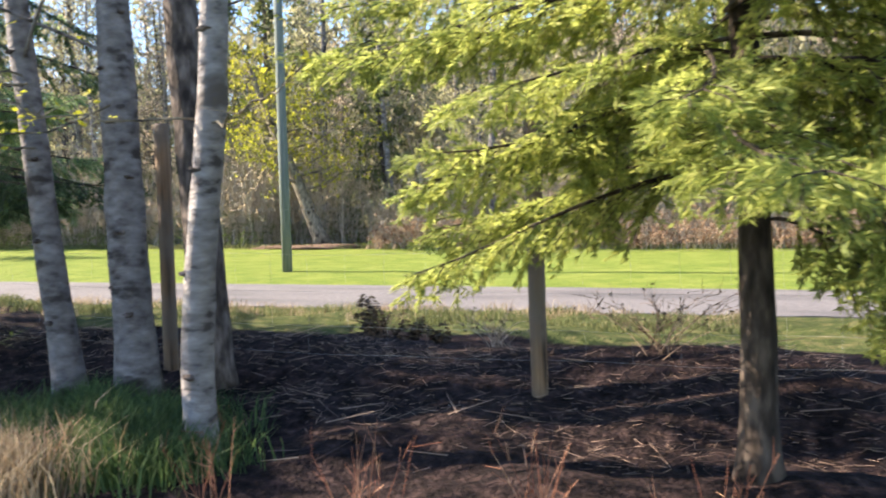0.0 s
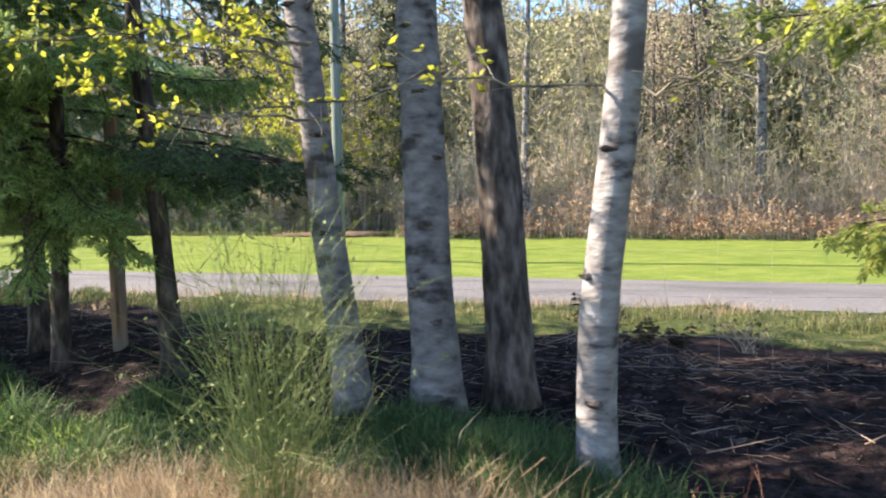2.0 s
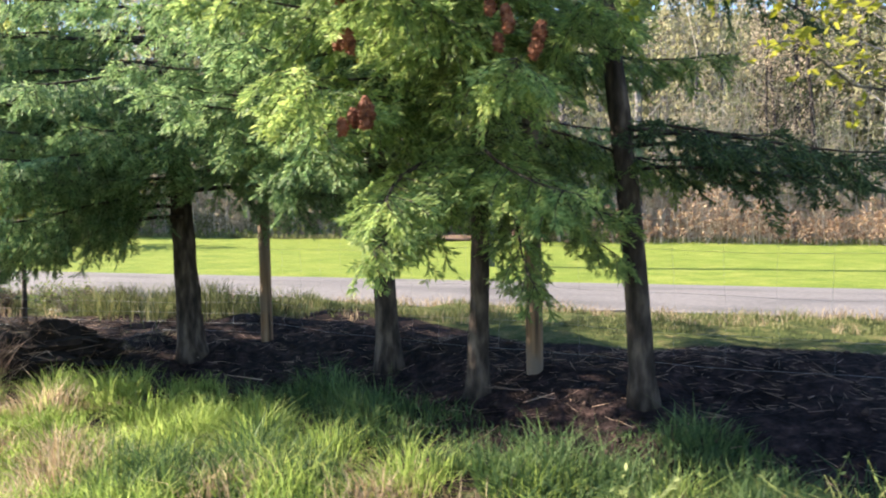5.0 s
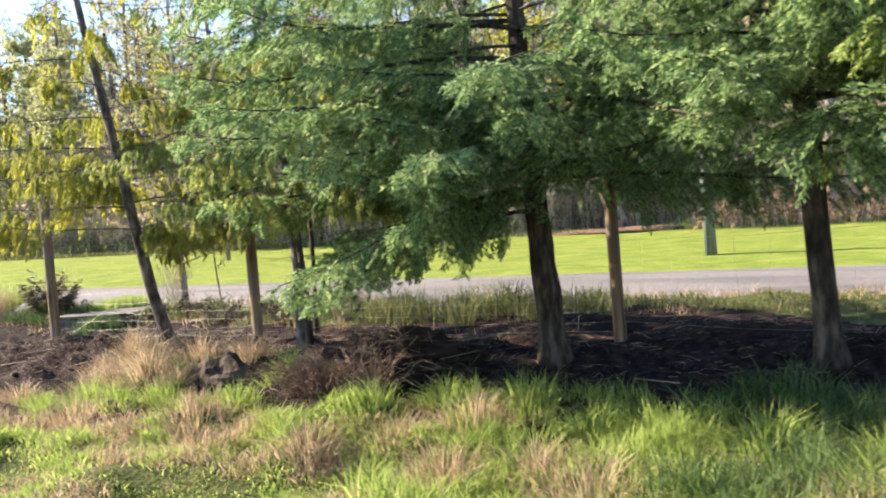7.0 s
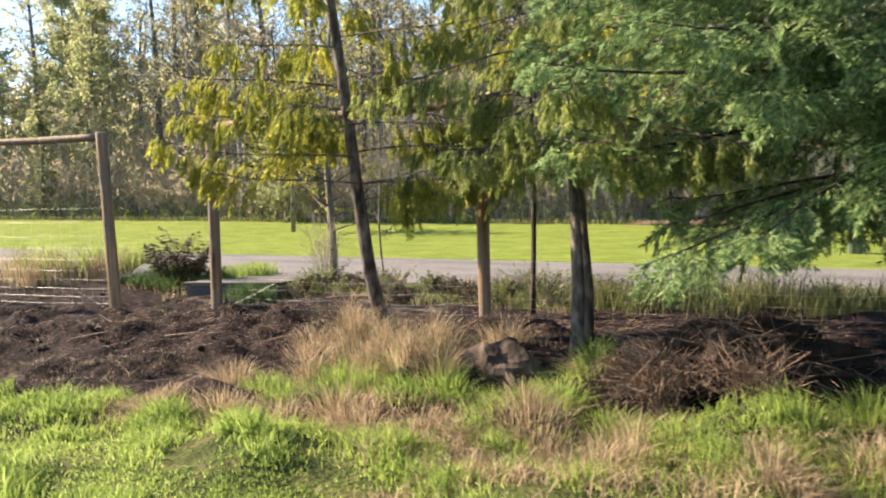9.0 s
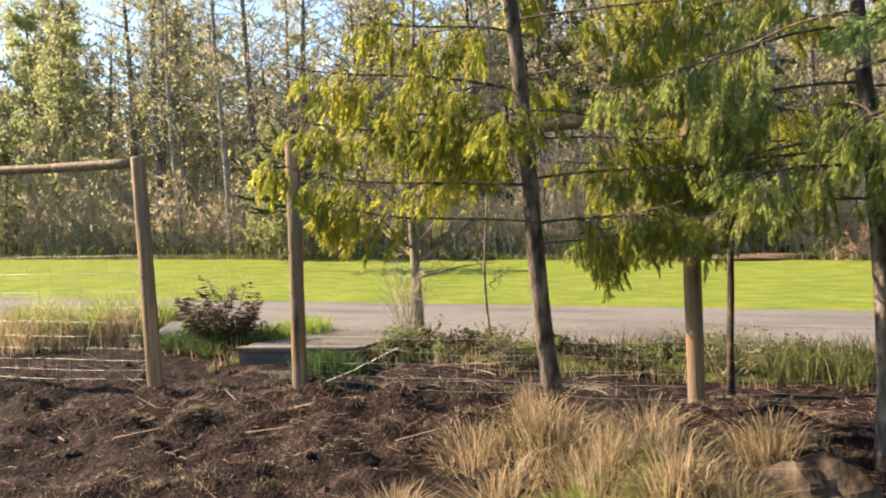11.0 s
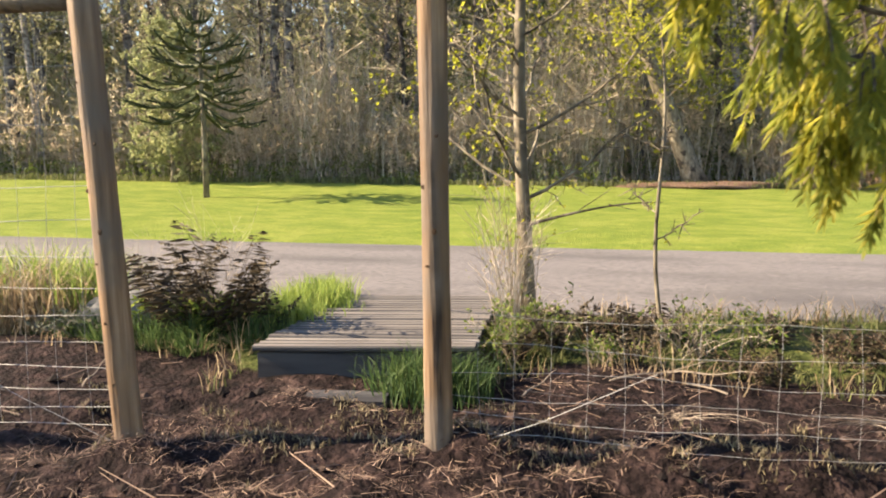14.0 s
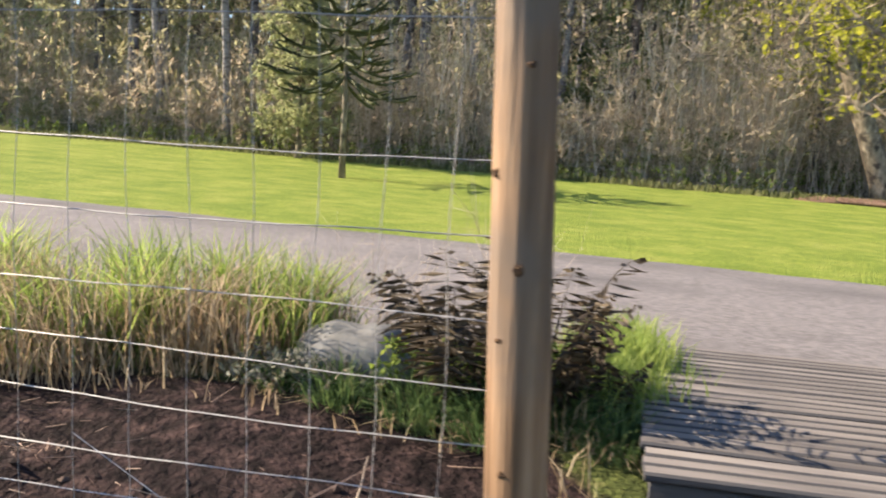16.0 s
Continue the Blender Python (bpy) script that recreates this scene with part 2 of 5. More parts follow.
TWIG_RED = make_mat("reddish_stalks", [(0.2, (0.16, 0.06, 0.035)), (0.5, (0.30, 0.13, 0.075)), (0.8, (0.46, 0.28, 0.17))], 2, 3, 0.85, 0, island=0.8)
WOODS_LEAF = leaf_mat("woodland_leaves", (0.21, 0.205, 0.105), (0.34, 0.325, 0.18), (0.48, 0.45, 0.28), 0.6, 0.6, 0.12, 0.6)
WOODS_DARK = leaf_mat("woodland_evergreen", (0.06, 0.08, 0.035), (0.13, 0.155, 0.065), (0.22, 0.24, 0.11), 0.5, 0.6, 0.15, 0.6)
WOODS_BROWN = leaf_mat("woodland_brush", (0.33, 0.265, 0.19), (0.5, 0.415, 0.305), (0.65, 0.56, 0.43), 0.6, 0.6, 0.12, 0.6)
CONE = make_mat("fir_cone", [(0.3, (0.09, 0.028, 0.014)), (0.7, (0.27, 0.10, 0.05))], 30, 4, 0.8, 0.3)
STONE = make_mat("pale_stone", [(0.3, (0.08, 0.082, 0.08)), (0.5, (0.13, 0.132, 0.13)), (0.7, (0.21, 0.21, 0.2))], 6, 8, 0.9, 0.5)
ROOT = make_mat("stump_wood", [(0.3, (0.018, 0.012, 0.009)), (0.5, (0.056, 0.04, 0.031)), (0.75, (0.13, 0.098, 0.078))], 10, 9, 0.95, 1.0, 24, stretch=(1, 0.3, 0.6))
CLOD = make_mat("dark_root_soil", [(0.3, (0.006, 0.004, 0.003)), (0.7, (0.028, 0.018, 0.014))], 14, 8, 1.0, 1.0)
CLOD_SOIL = make_mat("brown_soil_clods", [(0.2, (0.011, 0.007, 0.0065)), (0.5, (0.03, 0.019, 0.0165)), (0.8, (0.07, 0.047, 0.039))], 20, 5, 1.0, 0.5, island=0.7)
MULCH = make_mat("red_bark_mulch", [(0.3, (0.07, 0.04, 0.028)), (0.5, (0.135, 0.082, 0.056)), (0.75, (0.21, 0.145, 0.105))], 18, 8, 0.95, 0.8)


# ---- mesh tools ----
class Build:
    """Collects triangles for one mesh."""

    def __init__(self):
        self.v, self.f, self.n = [], [], 0

    def add(self, v, f):
        v, f = np.asarray(v, float).reshape(-1, 3), np.asarray(f, int).reshape(-1, 3)
        self.v.append(v), self.f.append(f + self.n)
        self.n += len(v)

    def tube(self, pts, radii, sides=8, wob=0.0, cap=True):
        pts, radii = np.asarray(pts, float), np.asarray(radii, float)
        n = len(pts)
        tan = np.gradient(pts, axis=0)
        tan /= np.linalg.norm(tan, axis=1)[:, None] + 1e-9
        ref = np.where(np.abs(tan[:, 2:3]) > 0.9, [[1.0, 0, 0]], [[0, 0, 1.0]])
        a = np.cross(tan, ref)
        a /= np.linalg.norm(a, axis=1)[:, None] + 1e-9
        b = np.cross(tan, a)
        th = np.linspace(0, 2 * np.pi, sides, endpoint=False)
        rr = radii[:, None] * (1 + wob * rng.normal(size=(n, sides)))
        v = pts[:, None] + rr[..., None] * (np.cos(th)[None, :, None] * a[:, None] + np.sin(th)[None, :, None] * b[:, None])
        i = np.arange(n - 1)[:, None] * sides
        j, k = np.arange(sides)[None], (np.arange(sides)[None] + 1) % sides
        q = np.stack([i + j, i + k, i + sides + k, i + sides + j], -1).reshape(-1, 4)
        f = np.concatenate([q[:, [0, 1, 2]], q[:, [0, 2, 3]]])
        v = v.reshape(-1, 3)
        if cap:
            m = len(v)
            v = np.vstack([v, pts[-1:], pts[:1]])
            js = np.arange(sides)
            f = np.vstack([f, np.stack([(n - 1) * sides + js, (n - 1) * sides + (js + 1) % sides, np.full(sides, m)], 1),
                           np.stack([(js + 1) % sides, js, np.full(sides, m + 1)], 1)])
        self.add(v, f)

    def twigs(self, p, q, r0, r1=None):
        """Many straight three-sided twigs at once."""
        p, q = np.asarray(p, float), np.asarray(q, float)
        n = len(p)
        r0 = np.broadcast_to(r0, n)
        r1 = r0 * 0.5 if r1 is None else np.broadcast_to(r1, n)
        d = q - p
        d /= np.linalg.norm(d, axis=1)[:, None] + 1e-9
        a = np.cross(d, np.where(np.abs(d[:, 2:3]) > 0.9, [[1.0, 0, 0]], [[0, 0, 1.0]]))
        a /= np.linalg.norm(a, axis=1)[:, None] + 1e-9
        b = np.cross(d, a)
        v = np.empty((n, 6, 3))
        for s in range(3):
            o = math.cos(s * 2.0944) * a + math.sin(s * 2.0944) * b
            v[:, s], v[:, s + 3] = p + o * r0[:, None], q + o * r1[:, None]
        f = np.array([[0, 1, 4], [0, 4, 3], [1, 2, 5], [1, 5, 4], [2, 0, 3], [2, 3, 5]])
        self.add(v, (np.arange(n)[:, None, None] * 6 + f).reshape(-1, 3))

    def leaves(self, p, d, length, width, side=None, fold=0.12):
        """Many small pointed leaves: base p, direction d, each a folded diamond."""
        p, d = np.asarray(p, float), np.asarray(d, float)
        n = len(p)
        d = d / (np.linalg.norm(d, axis=1)[:, None] + 1e-9)
        s = np.cross(d, rng.normal(size=(n, 3)) if side is None else side)
        s /= np.linalg.norm(s, axis=1)[:, None] + 1e-9
        up = np.cross(s, d)
        L, W = np.broadcast_to(length, n)[:, None], np.broadcast_to(width, n)[:, None]
        v = np.stack([p, p + d * L * 0.45 + s * W * 0.5 + up * W * fold, p + d * L, p + d * L * 0.45 - s * W * 0.5 + up * W * fold], 1)
        self.add(v, (np.arange(n)[:, None, None] * 4 + np.array([[0, 1, 2], [0, 2, 3]])).reshape(-1, 3))

    def blades(self, p, h, w, bend):
        """Many bent grass blades: root p, height h, width w, sideways bend vector."""
        p, bend = np.asarray(p, float), np.asarray(bend, float)
        n = len(p)
        h, w = np.broadcast_to(h, n)[:, None], np.broadcast_to(w, n)[:, None]
        s = np.cross(bend, [0, 0, 1.0]) + rng.normal(size=(n, 3)) * [0.2, 0.2, 0]
        s /= np.linalg.norm(s, axis=1)[:, None] + 1e-9
        up = np.array([[0, 0, 1.0]])
        m, t = p + up * h * 0.55 + bend * 0.3, p + up * h * 0.92 + bend
        v = np.stack([p - s * w / 2, p + s * w / 2, m - s * w * 0.4, m + s * w * 0.4, t], 1)
        self.add(v, (np.arange(n)[:, None, None] * 5 + np.array([[0, 1, 3], [0, 3, 2], [2, 3, 4]])).reshape(-1, 3))

    def blob(self, centre, size, rough=0.2, seg=16, rings=10, freq=1.6, seed=0.0):
        th, ph = np.linspace(0, 2 * np.pi, seg, endpoint=False), np.linspace(0, np.pi, rings)
        v = []
        for b in ph:
            for a in th:
                o = Vector((math.sin(b) * math.cos(a), math.sin(b) * math.sin(a), math.cos(b)))
                k = 1 + rough * noise.noise(o * freq + Vector((seed, seed, 0))) * 2 + rough * 0.5 * noise.noise(o * freq * 3 + Vector((seed, 5, 0)))
                v.append([centre[i] + o[i] * k * size[i] for i in range(3)])
        f = []
        for i in range(rings - 1):
            for j in range(seg):
                a, b = i * seg + j, i * seg + (j + 1) % seg
                f += [[a, a + seg, b + seg], [a, b + seg, b]]
        self.add(v, f)

    def mesh(self, name, mat, smooth=False):
        v, f = np.vstack(self.v), np.vstack(self.f)
        me = bpy.data.meshes.new(name)
        me.vertices.add(len(v))
        me.vertices.foreach_set("co", v.astype(np.float32).ravel())
        me.loops.add(len(f) * 3)
        me.loops.foreach_set("vertex_index", f.astype(np.int32).ravel())
        me.polygons.add(len(f))
        me.polygons.foreach_set("loop_start", np.arange(0, len(f) * 3, 3, dtype=np.int32))
        me.polygons.foreach_set("use_smooth", np.full(len(f), smooth))
        me.update(calc_edges=True)
        me.materials.append(mat)
        return me


def part(name, build, mat, parent, label="", smooth=False, kind=""):
    ob = new(name, build.mesh(name, mat, smooth) if isinstance(build, Build) else build)
    ob.parent = parent
    return tagged(ob, label, kind=kind)


def thing(name, label, category, at=(0, 0, 0), group="", kind=""):
    ob = new(name)
    ob.location = at
    ob.empty_display_size = 0.2
    return tagged(ob, label, category, group, kind)


def solid(name, build, mat, label, category, at=(0, 0, 0), group="", kind="", smooth=False):
    ob = new(name, build.mesh(name, mat, smooth))
    ob.location = at
    return tagged(ob, label, category, group, kind)


def box(build, x0, x1, y0, y1, z0, z1, bev=0.006):
    """A box with chamfered long edges (along x)."""
    ys = [y0 + bev, y1 - bev, y1, y1, y1 - bev, y0 + bev, y0, y0]
    zs = [z0, z0, z0 + bev, z1 - bev, z1, z1, z1 - bev, z0 + bev]
    v = [[x0, y, z] for y, z in zip(ys, zs)] + [[x1, y, z] for y, z in zip(ys, zs)]
    f = []
    for i in range(8):
        j = (i + 1) % 8
        f += [[i, i + 8, j + 8], [i, j + 8, j]]
    for i in range(1, 7):
        f += [[0, i, i + 1], [8, 8 + i + 1, 8 + i]]
    build.add(v, f)


# ---- the lie of the land ----
FENCE_X = [-40, 0, 1.585, 4.9, 9.12, 12.08, 14.8, 17.86, 24, 60]
FENCE_Y = [0.3, 0, -0.125, -0.36, -0.71, -2.64, -3.05, -3.28, -3.8, -6]


def fence_y(x):
    return np.interp(x, FENCE_X, FENCE_Y)


def road_z(x):
    return 0.17 - 0.027 * np.clip(x, -60, 60)


ROAD_NEAR, ROAD_FAR = 2.75, 7.35
rough_rng = np.random.default_rng(3)
WAVES = [(rough_rng.uniform(0.4, 7), rough_rng.uniform(0, 6.28), rough_rng.uniform(0, 6.28)) for _ in range(26)]


def lumps(x, y):
    out = 0
    for k, a, p in WAVES:
        out = out + np.sin(k * (x * math.cos(a) + y * math.sin(a)) + p) / (1.0 + k)
    return out * 0.05


HUMMOCKS = [(rough_rng.uniform(3.2, 9.4), rough_rng.uniform(1.1, 4.6), rough_rng.uniform(0.05, 0.15), rough_rng.uniform(0.15, 0.34)) for _ in range(64)]


def hummocks(x, y, d):
    """Tussocky mounds and hollows in the rough ground before the bank."""
    out = 0
    for hx, hd, ha, hs in HUMMOCKS:
        out = out + ha * (1.0 if hd < 2.8 else 0.6) * np.exp(-((x - hx) ** 2 + (d - hd) ** 2) / (2 * hs * hs))
    return out - 0.05 * np.clip((x - 3) / 1, 0, 1) * np.clip((9.5 - x) / 1, 0, 1) * np.clip(d - 1, 0, 1) * np.clip(4.8 - d, 0, 1)


def land(x, y):
    """Height of the ground sheet."""
    x, y = np.asarray(x, float), np.asarray(y, float)
    d = fence_y(x) - y
    base = np.interp(x, [-40, -2, 6, 12, 18, 60], [0.1, 0.0, -0.04, -0.02, -0.14, -0.8])
    near = base + np.interp(d, [0, 0.7, 1.6, 3, 6, 12, 60], [0, -0.12, -0.28, -0.38, -0.46, -0.5, -0.6])
    rz = road_z(x)
    t = np.clip(-d / (ROAD_NEAR - fence_y(x)), 0, 1)
    verge = base + (rz - base) * t - 0.02 * np.sin(np.pi * np.clip(t, 0, 1)) * np.exp(-((x - 1) / 2.5) ** 2)
    verge = verge + 0.16 * np.exp(-((d + 0.75) / 0.6) ** 2) * np.clip((x - 6) / 3, 0, 1)
    far = rz + np.interp(y, [ROAD_FAR, 9, 18.5, 30, 60, 800], [0.0, 0.08, 0.46, 0.8, 2.5, 12])
    slope = np.clip((x + 14 + 0.25 * (y - 40)) / 10, 0, 1)
    far = far + slope * np.interp(y, [27, 34, 44, 60, 100], [0, 1.2, 6.5, 15, 17])
    z = np.where(d > 0, near, np.where(y < ROAD_FAR, verge, far))
    flat = np.where(y > ROAD_NEAR - 0.3, 0.12, 1.0)
    soft = np.clip(1 - np.abs(d - 0.9) / 2.4, 0, 1) * (y < 2)
    z = z + soft * (np.abs(lumps(x * 3.1 + 4, y * 3.1)) * np.interp(x, [5, 8], [1.9, 0.6]) + lumps(x * 1.9, y * 1.9 + 3) * np.interp(x, [5, 8], [1.2, 0.4]) - 0.045)
    z = z + hummocks(x, y, d)
    z = z + lumps(x, y) * flat * np.clip(1.2 - np.abs(y + 2) / 60, 0.1, 1)
    return np.where((y > ROAD_NEAR + 0.05) & (y < ROAD_FAR - 0.05), z - 0.03, z)


def axis(*spans):
    return np.unique(np.concatenate([np.arange(a, b, s) for a, b, s in spans]))


def ground_sheet():
    xs = axis((-900, -100, 100), (-100, -24, 6), (-24, -7, 0.7), (-7, 23, 0.11), (23, 40, 0.8), (40, 100, 6), (100, 901, 100))
    ys = axis((-900, -100, 100), (-100, -14, 6), (-14, -9, 0.4), (-9, 3.2, 0.11), (3.2, 9, 0.4), (9, 30, 0.5), (30, 62, 2), (62, 100, 7), (100, 901, 100))
    X, Y = np.meshgrid(xs, ys)
    Z = land(X, Y)
    b = Build()
    nx = len(xs)
    i = (np.arange(len(ys) - 1)[:, None] * nx + np.arange(nx - 1)[None]).ravel()
    b.add(np.stack([X, Y, Z], -1), np.concatenate([np.stack([i, i + 1, i + nx + 1], 1), np.stack([i, i + nx + 1, i + nx], 1)]))
    ob = solid("ground", b, GROUND, "dark soil bank, rough meadow grass and a bright mown lawn", "ground", kind="structure", smooth=True)
    d = fence_y(X) - Y
    wob = lumps(X * 0.7 + 9, Y * 0.7) * 6
    grassy = np.clip((d - 2.1 + np.interp(X, [3, 5, 9, 11], [-0.9, -0.7, -0.4, 0.0]) + wob * 0.9) / 1.0, 0, 1)
    grassy = np.maximum(grassy, np.clip((-d - np.interp(X, [-0.2, 0.2, 1.6, 2, 6, 9, 14], [1.5, 0.9, 0.9, 1.3, 1.2, 1.7, 2.3]) + wob * 0.5) / 0.6, 0, 1) * (Y < 3.4))
    grassy = np.maximum(grassy, (Y > 18.6) * 0.6)
    lawn = np.clip((Y - ROAD_FAR + 0.2) / 0.2, 0, 1) * np.clip((18.9 + wob * 0.6 - Y) / 0.3, 0, 1)
    for nm, val in (("grassy", grassy), ("lawn", lawn)):
        at = ob.data.attributes.new(nm, "FLOAT", "POINT")
        at.data.foreach_set("value", val.astype(np.float32).ravel())
    return ob


ground_sheet()


def road_strip():
    xs, ys = axis((-300, -30, 15), (-30, 40, 0.35), (40, 301, 15)), np.linspace(ROAD_NEAR, ROAD_FAR, 14)
    X, Y = np.meshgrid(xs, ys)
    edge = lumps(X * 2.2, Y * 0) * 1.3
    Y = Y + np.where(Y == ROAD_NEAR, edge, 0) + np.where(Y == ROAD_FAR, edge * 0.6, 0)
    Z = road_z(X) + 0.012 + 0.03 * np.sin((Y - ROAD_NEAR) / (ROAD_FAR - ROAD_NEAR) * np.pi)
    b = Build()
    nx = len(xs)
    i = (np.arange(len(ys) - 1)[:, None] * nx + np.arange(nx - 1)[None]).ravel()
    b.add(np.stack([X, Y, Z], -1), np.concatenate([np.stack([i, i + 1, i + nx + 1], 1), np.stack([i, i + nx + 1, i + nx], 1)]))
    low = np.stack([xs, np.full(nx, ROAD_NEAR) + edge[0], road_z(xs) - 0.12], 1)
    top = np.stack([X[0], Y[0], Z[0]], 1)
    k = np.arange(nx - 1)
    b.add(np.vstack([low, top]), np.concatenate([np.stack([k, k + 1, k + nx + 1], 1), np.stack([k, k + nx + 1, k + nx], 1)]))
    solid("road", b, ASPHALT, "single-lane grey asphalt road with worn edges", "road", kind="structure", smooth=True)


road_strip()


# ---- trees ----
def unit(v):
    return v / (np.linalg.norm(v, axis=-1, keepdims=True) + 1e-9)


def needles(crown, p0, p1, normal, per_m, length, width, splay):
    """Clothe straight twigs p0-p1 with needles that lie roughly in the plane of the spray."""
    seg = p1 - p0
    ln = np.linalg.norm(seg, axis=1)
    cnt = np.maximum(3, (ln * per_m).astype(int))
    w = np.repeat(np.arange(len(p0)), cnt)
    d, nm = unit(seg)[w], normal[w]
    n = len(w)
    g = rng.uniform(0.04, 1.0, (n, 1))
    sd = np.cross(d, nm) * rng.choice([-1.0, 1.0], n)[:, None]
    nd = d * rng.uniform(0.5, 1.0, (n, 1)) + sd * splay * rng.uniform(0.4, 1.1, (n, 1)) + rng.normal(size=(n, 3)) * 0.2
    crown.leaves(p0[w] + seg[w] * g, nd, length * rng.uniform(0.7, 1.25, n), width, side=nm + rng.normal(size=(n, 3)) * 0.45)


def conifer(name, label, base, height, radius, crown_z, leaf, trunk_r, top=(0, 0), droop=0.45, density=1.0, hang=0.3, branches=60,
            low=None, bark=BARK_FIR, group="", cedar=False, bow=1.2, fine_to=3.7):
    """A fir or cedar. top: sideways offset of its tip; bow: how early the stem
    leans; low: extra low boughs as (azimuth, root height, length, fall)."""
    x, y = base
    z0 = float(land(x, y)) - 0.05
    tree = thing(name, label, "tree", (x, y, z0), group)
    tr, limbs, crown = Build(), Build(), Build()
    s = np.linspace(0, 1, 30)
    bend = np.stack([top[0] * s ** bow + 0.02 * np.sin(9 * s + x), top[1] * s ** bow + 0.02 * np.sin(7 * s + y), s * height], 1)
    rad = trunk_r * (1 - s) ** 0.8 + 0.012 + trunk_r * 0.5 * np.exp(-s * height / 0.15)
    tr.tube(bend, rad, 14, 0.05)
    part("trunk", tr, bark, tree, smooth=True)

    def at(h):
        return np.array([np.interp(h, bend[:, 2], bend[:, i]) for i in range(3)])

    boughs = []
    for i in range(branches):
        u = ((i + rng.random()) / branches) ** 1.25
        h = crown_z + (height * 0.97 - crown_z) * u
        a = i * 2.399 + rng.normal() * 0.3
        boughs.append((a, h, radius * (1 - u) ** 0.75 * rng.uniform(0.7, 1.15) + 0.15, droop * rng.uniform(0.6, 1.4)))
    for a, h, l, dr in low or ():
        boughs.append((radians(a), h, l, dr))
    for a, h, l, dr in boughs:
        t = np.linspace(0, 1, 9)
        out = np.array([math.cos(a), math.sin(a), 0])
        side = np.array([-math.sin(a), math.cos(a), 0])
        path = at(h) + np.outer(t * l, out) + np.outer(0.12 * l * t - dr * l * t ** 1.7 + 0.10 * l * t ** 5, [0, 0, 1]) + np.outer(
            0.08 * l * np.sin(t * 4 + h * 5), side)
        limbs.tube(path, 0.003 + (0.005 if cedar else 0.008) * l * (1 - t) ** 0.8, 5, cap=False)
        fine = h < fine_to
        k = int(l * (17 if fine else 6) * density) + 4
        f = np.clip((np.arange(k) + rng.random(k)) / k * 0.86 + 0.16, 0, 1)
        if cedar:
            f = np.clip(rng.uniform(0.3, 1.0, 4)[rng.integers(0, 4, k)] + rng.normal(size=k) * 0.06, 0.12, 1)
        root = np.stack([np.interp(f, t, path[:, j]) for j in range(3)], 1)
        tan = unit(np.stack([np.interp(f, t, np.gradient(path[:, j])) for j in range(3)], 1))
        sg = np.where(np.arange(k) % 2, 1.0, -1.0)[:, None]
        fall = np.array([0, 0, -1.0])
        td = unit(tan * rng.uniform(0.6, 1.0, (k, 1)) + side * sg * rng.uniform(0.5, 0.95, (k, 1)) + fall * hang * rng.uniform(-0.1, 1.3, (k, 1)) + rng.normal(size=(k, 3)) * 0.16)
        tl = (0.14 + 0.27 * l ** 0.7 * (1.05 - f) ** 0.7) * rng.uniform(0.7, 1.2, k)
        mid = root + td * tl[:, None] * 0.55
        end = mid + unit(td + fall * hang * (1.2 if cedar else 0.6) + rng.normal(size=(k, 3)) * 0.08) * tl[:, None] * 0.5
        limbs.twigs(np.vstack([root, mid]), np.vstack([mid, end]), 0.004, 0.002)
        up = unit(np.cross(tan, side) * -1 + rng.normal(size=(k, 3)) * 0.55)
        up *= np.sign(up[:, 2:3] + 1e-6)
        # side shoots along each spray
        j = (9 if cedar else 6) if fine else 3
        w = np.repeat(np.arange(k), j)
        g = rng.uniform(0.12, 1.0, (k * j, 1))
        r2 = np.where(g < 0.5, root[w] + (mid - root)[w] * g * 2, mid[w] + (end - mid)[w] * (g * 2 - 1))
        d2 = unit(td[w] * rng.uniform(0.5, 1.0, (k * j, 1)) + np.cross(td[w], up[w]) * rng.choice([-1.0, 1.0], k * j)[:, None] * (0.35 if cedar else 0.75) + fall * hang * (1.5 if cedar else 0.5) + rng.normal(size=(k * j, 3)) * 0.12)
        e2 = r2 + d2 * (0.05 + (0.42 if cedar else 0.40) * tl[w] * (1.15 - g[:, 0]))[:, None] * rng.uniform(0.6, 1.2, (k * j, 1))
        p0, p1, nm = np.vstack([root, mid, r2]), np.vstack([mid, end, e2]), np.vstack([up, up, up[w]])
        if cedar:
            needles(crown, p0[2 * k:], p1[2 * k:], nm[2 * k:], 125 if fine else 26, 0.05 if fine else 0.1, 0.0088 if fine else 0.03, 0.42)
        else:
            needles(crown, p0, p1, nm, 150 if fine else 22, 0.05 if fine else 0.11, 0.0098 if fine else 0.034, 0.7)
    part("branching", limbs, bark, tree, kind="stuff")
    part("crown", crown, leaf, tree)
    return tree


def cones(tree, spots):
    """Clusters of hanging cones."""
    for p in spots:
        for _ in range(4):
            b = Build()
            c = np.array(p) + rng.normal(size=3) * [0.035, 0.035, 0.03]
            t = np.linspace(0, 1, 9)
            b.tube(np.outer(np.ones(9), c) + np.outer(t * 0.085, [0, 0, -1]), 0.021 * np.sin(np.pi * (0.12 + 0.83 * t)) + 0.003, 8, 0.2)
            a = rng.uniform(0, 6.28, 46)
            q = rng.uniform(0.05, 0.9, 46)
            o = np.stack([np.cos(a), np.sin(a), np.full(46, -0.7)], 1)
            b.leaves(c + np.outer(q * 0.085, [0, 0, -1]) + o * [0.014, 0.014, 0] * np.sin(np.pi * (0.12 + 0.83 * q))[:, None], o, 0.022, 0.016, fold=0.3)
            part("fir_cone", b, CONE, tree, "red-brown hanging cone")


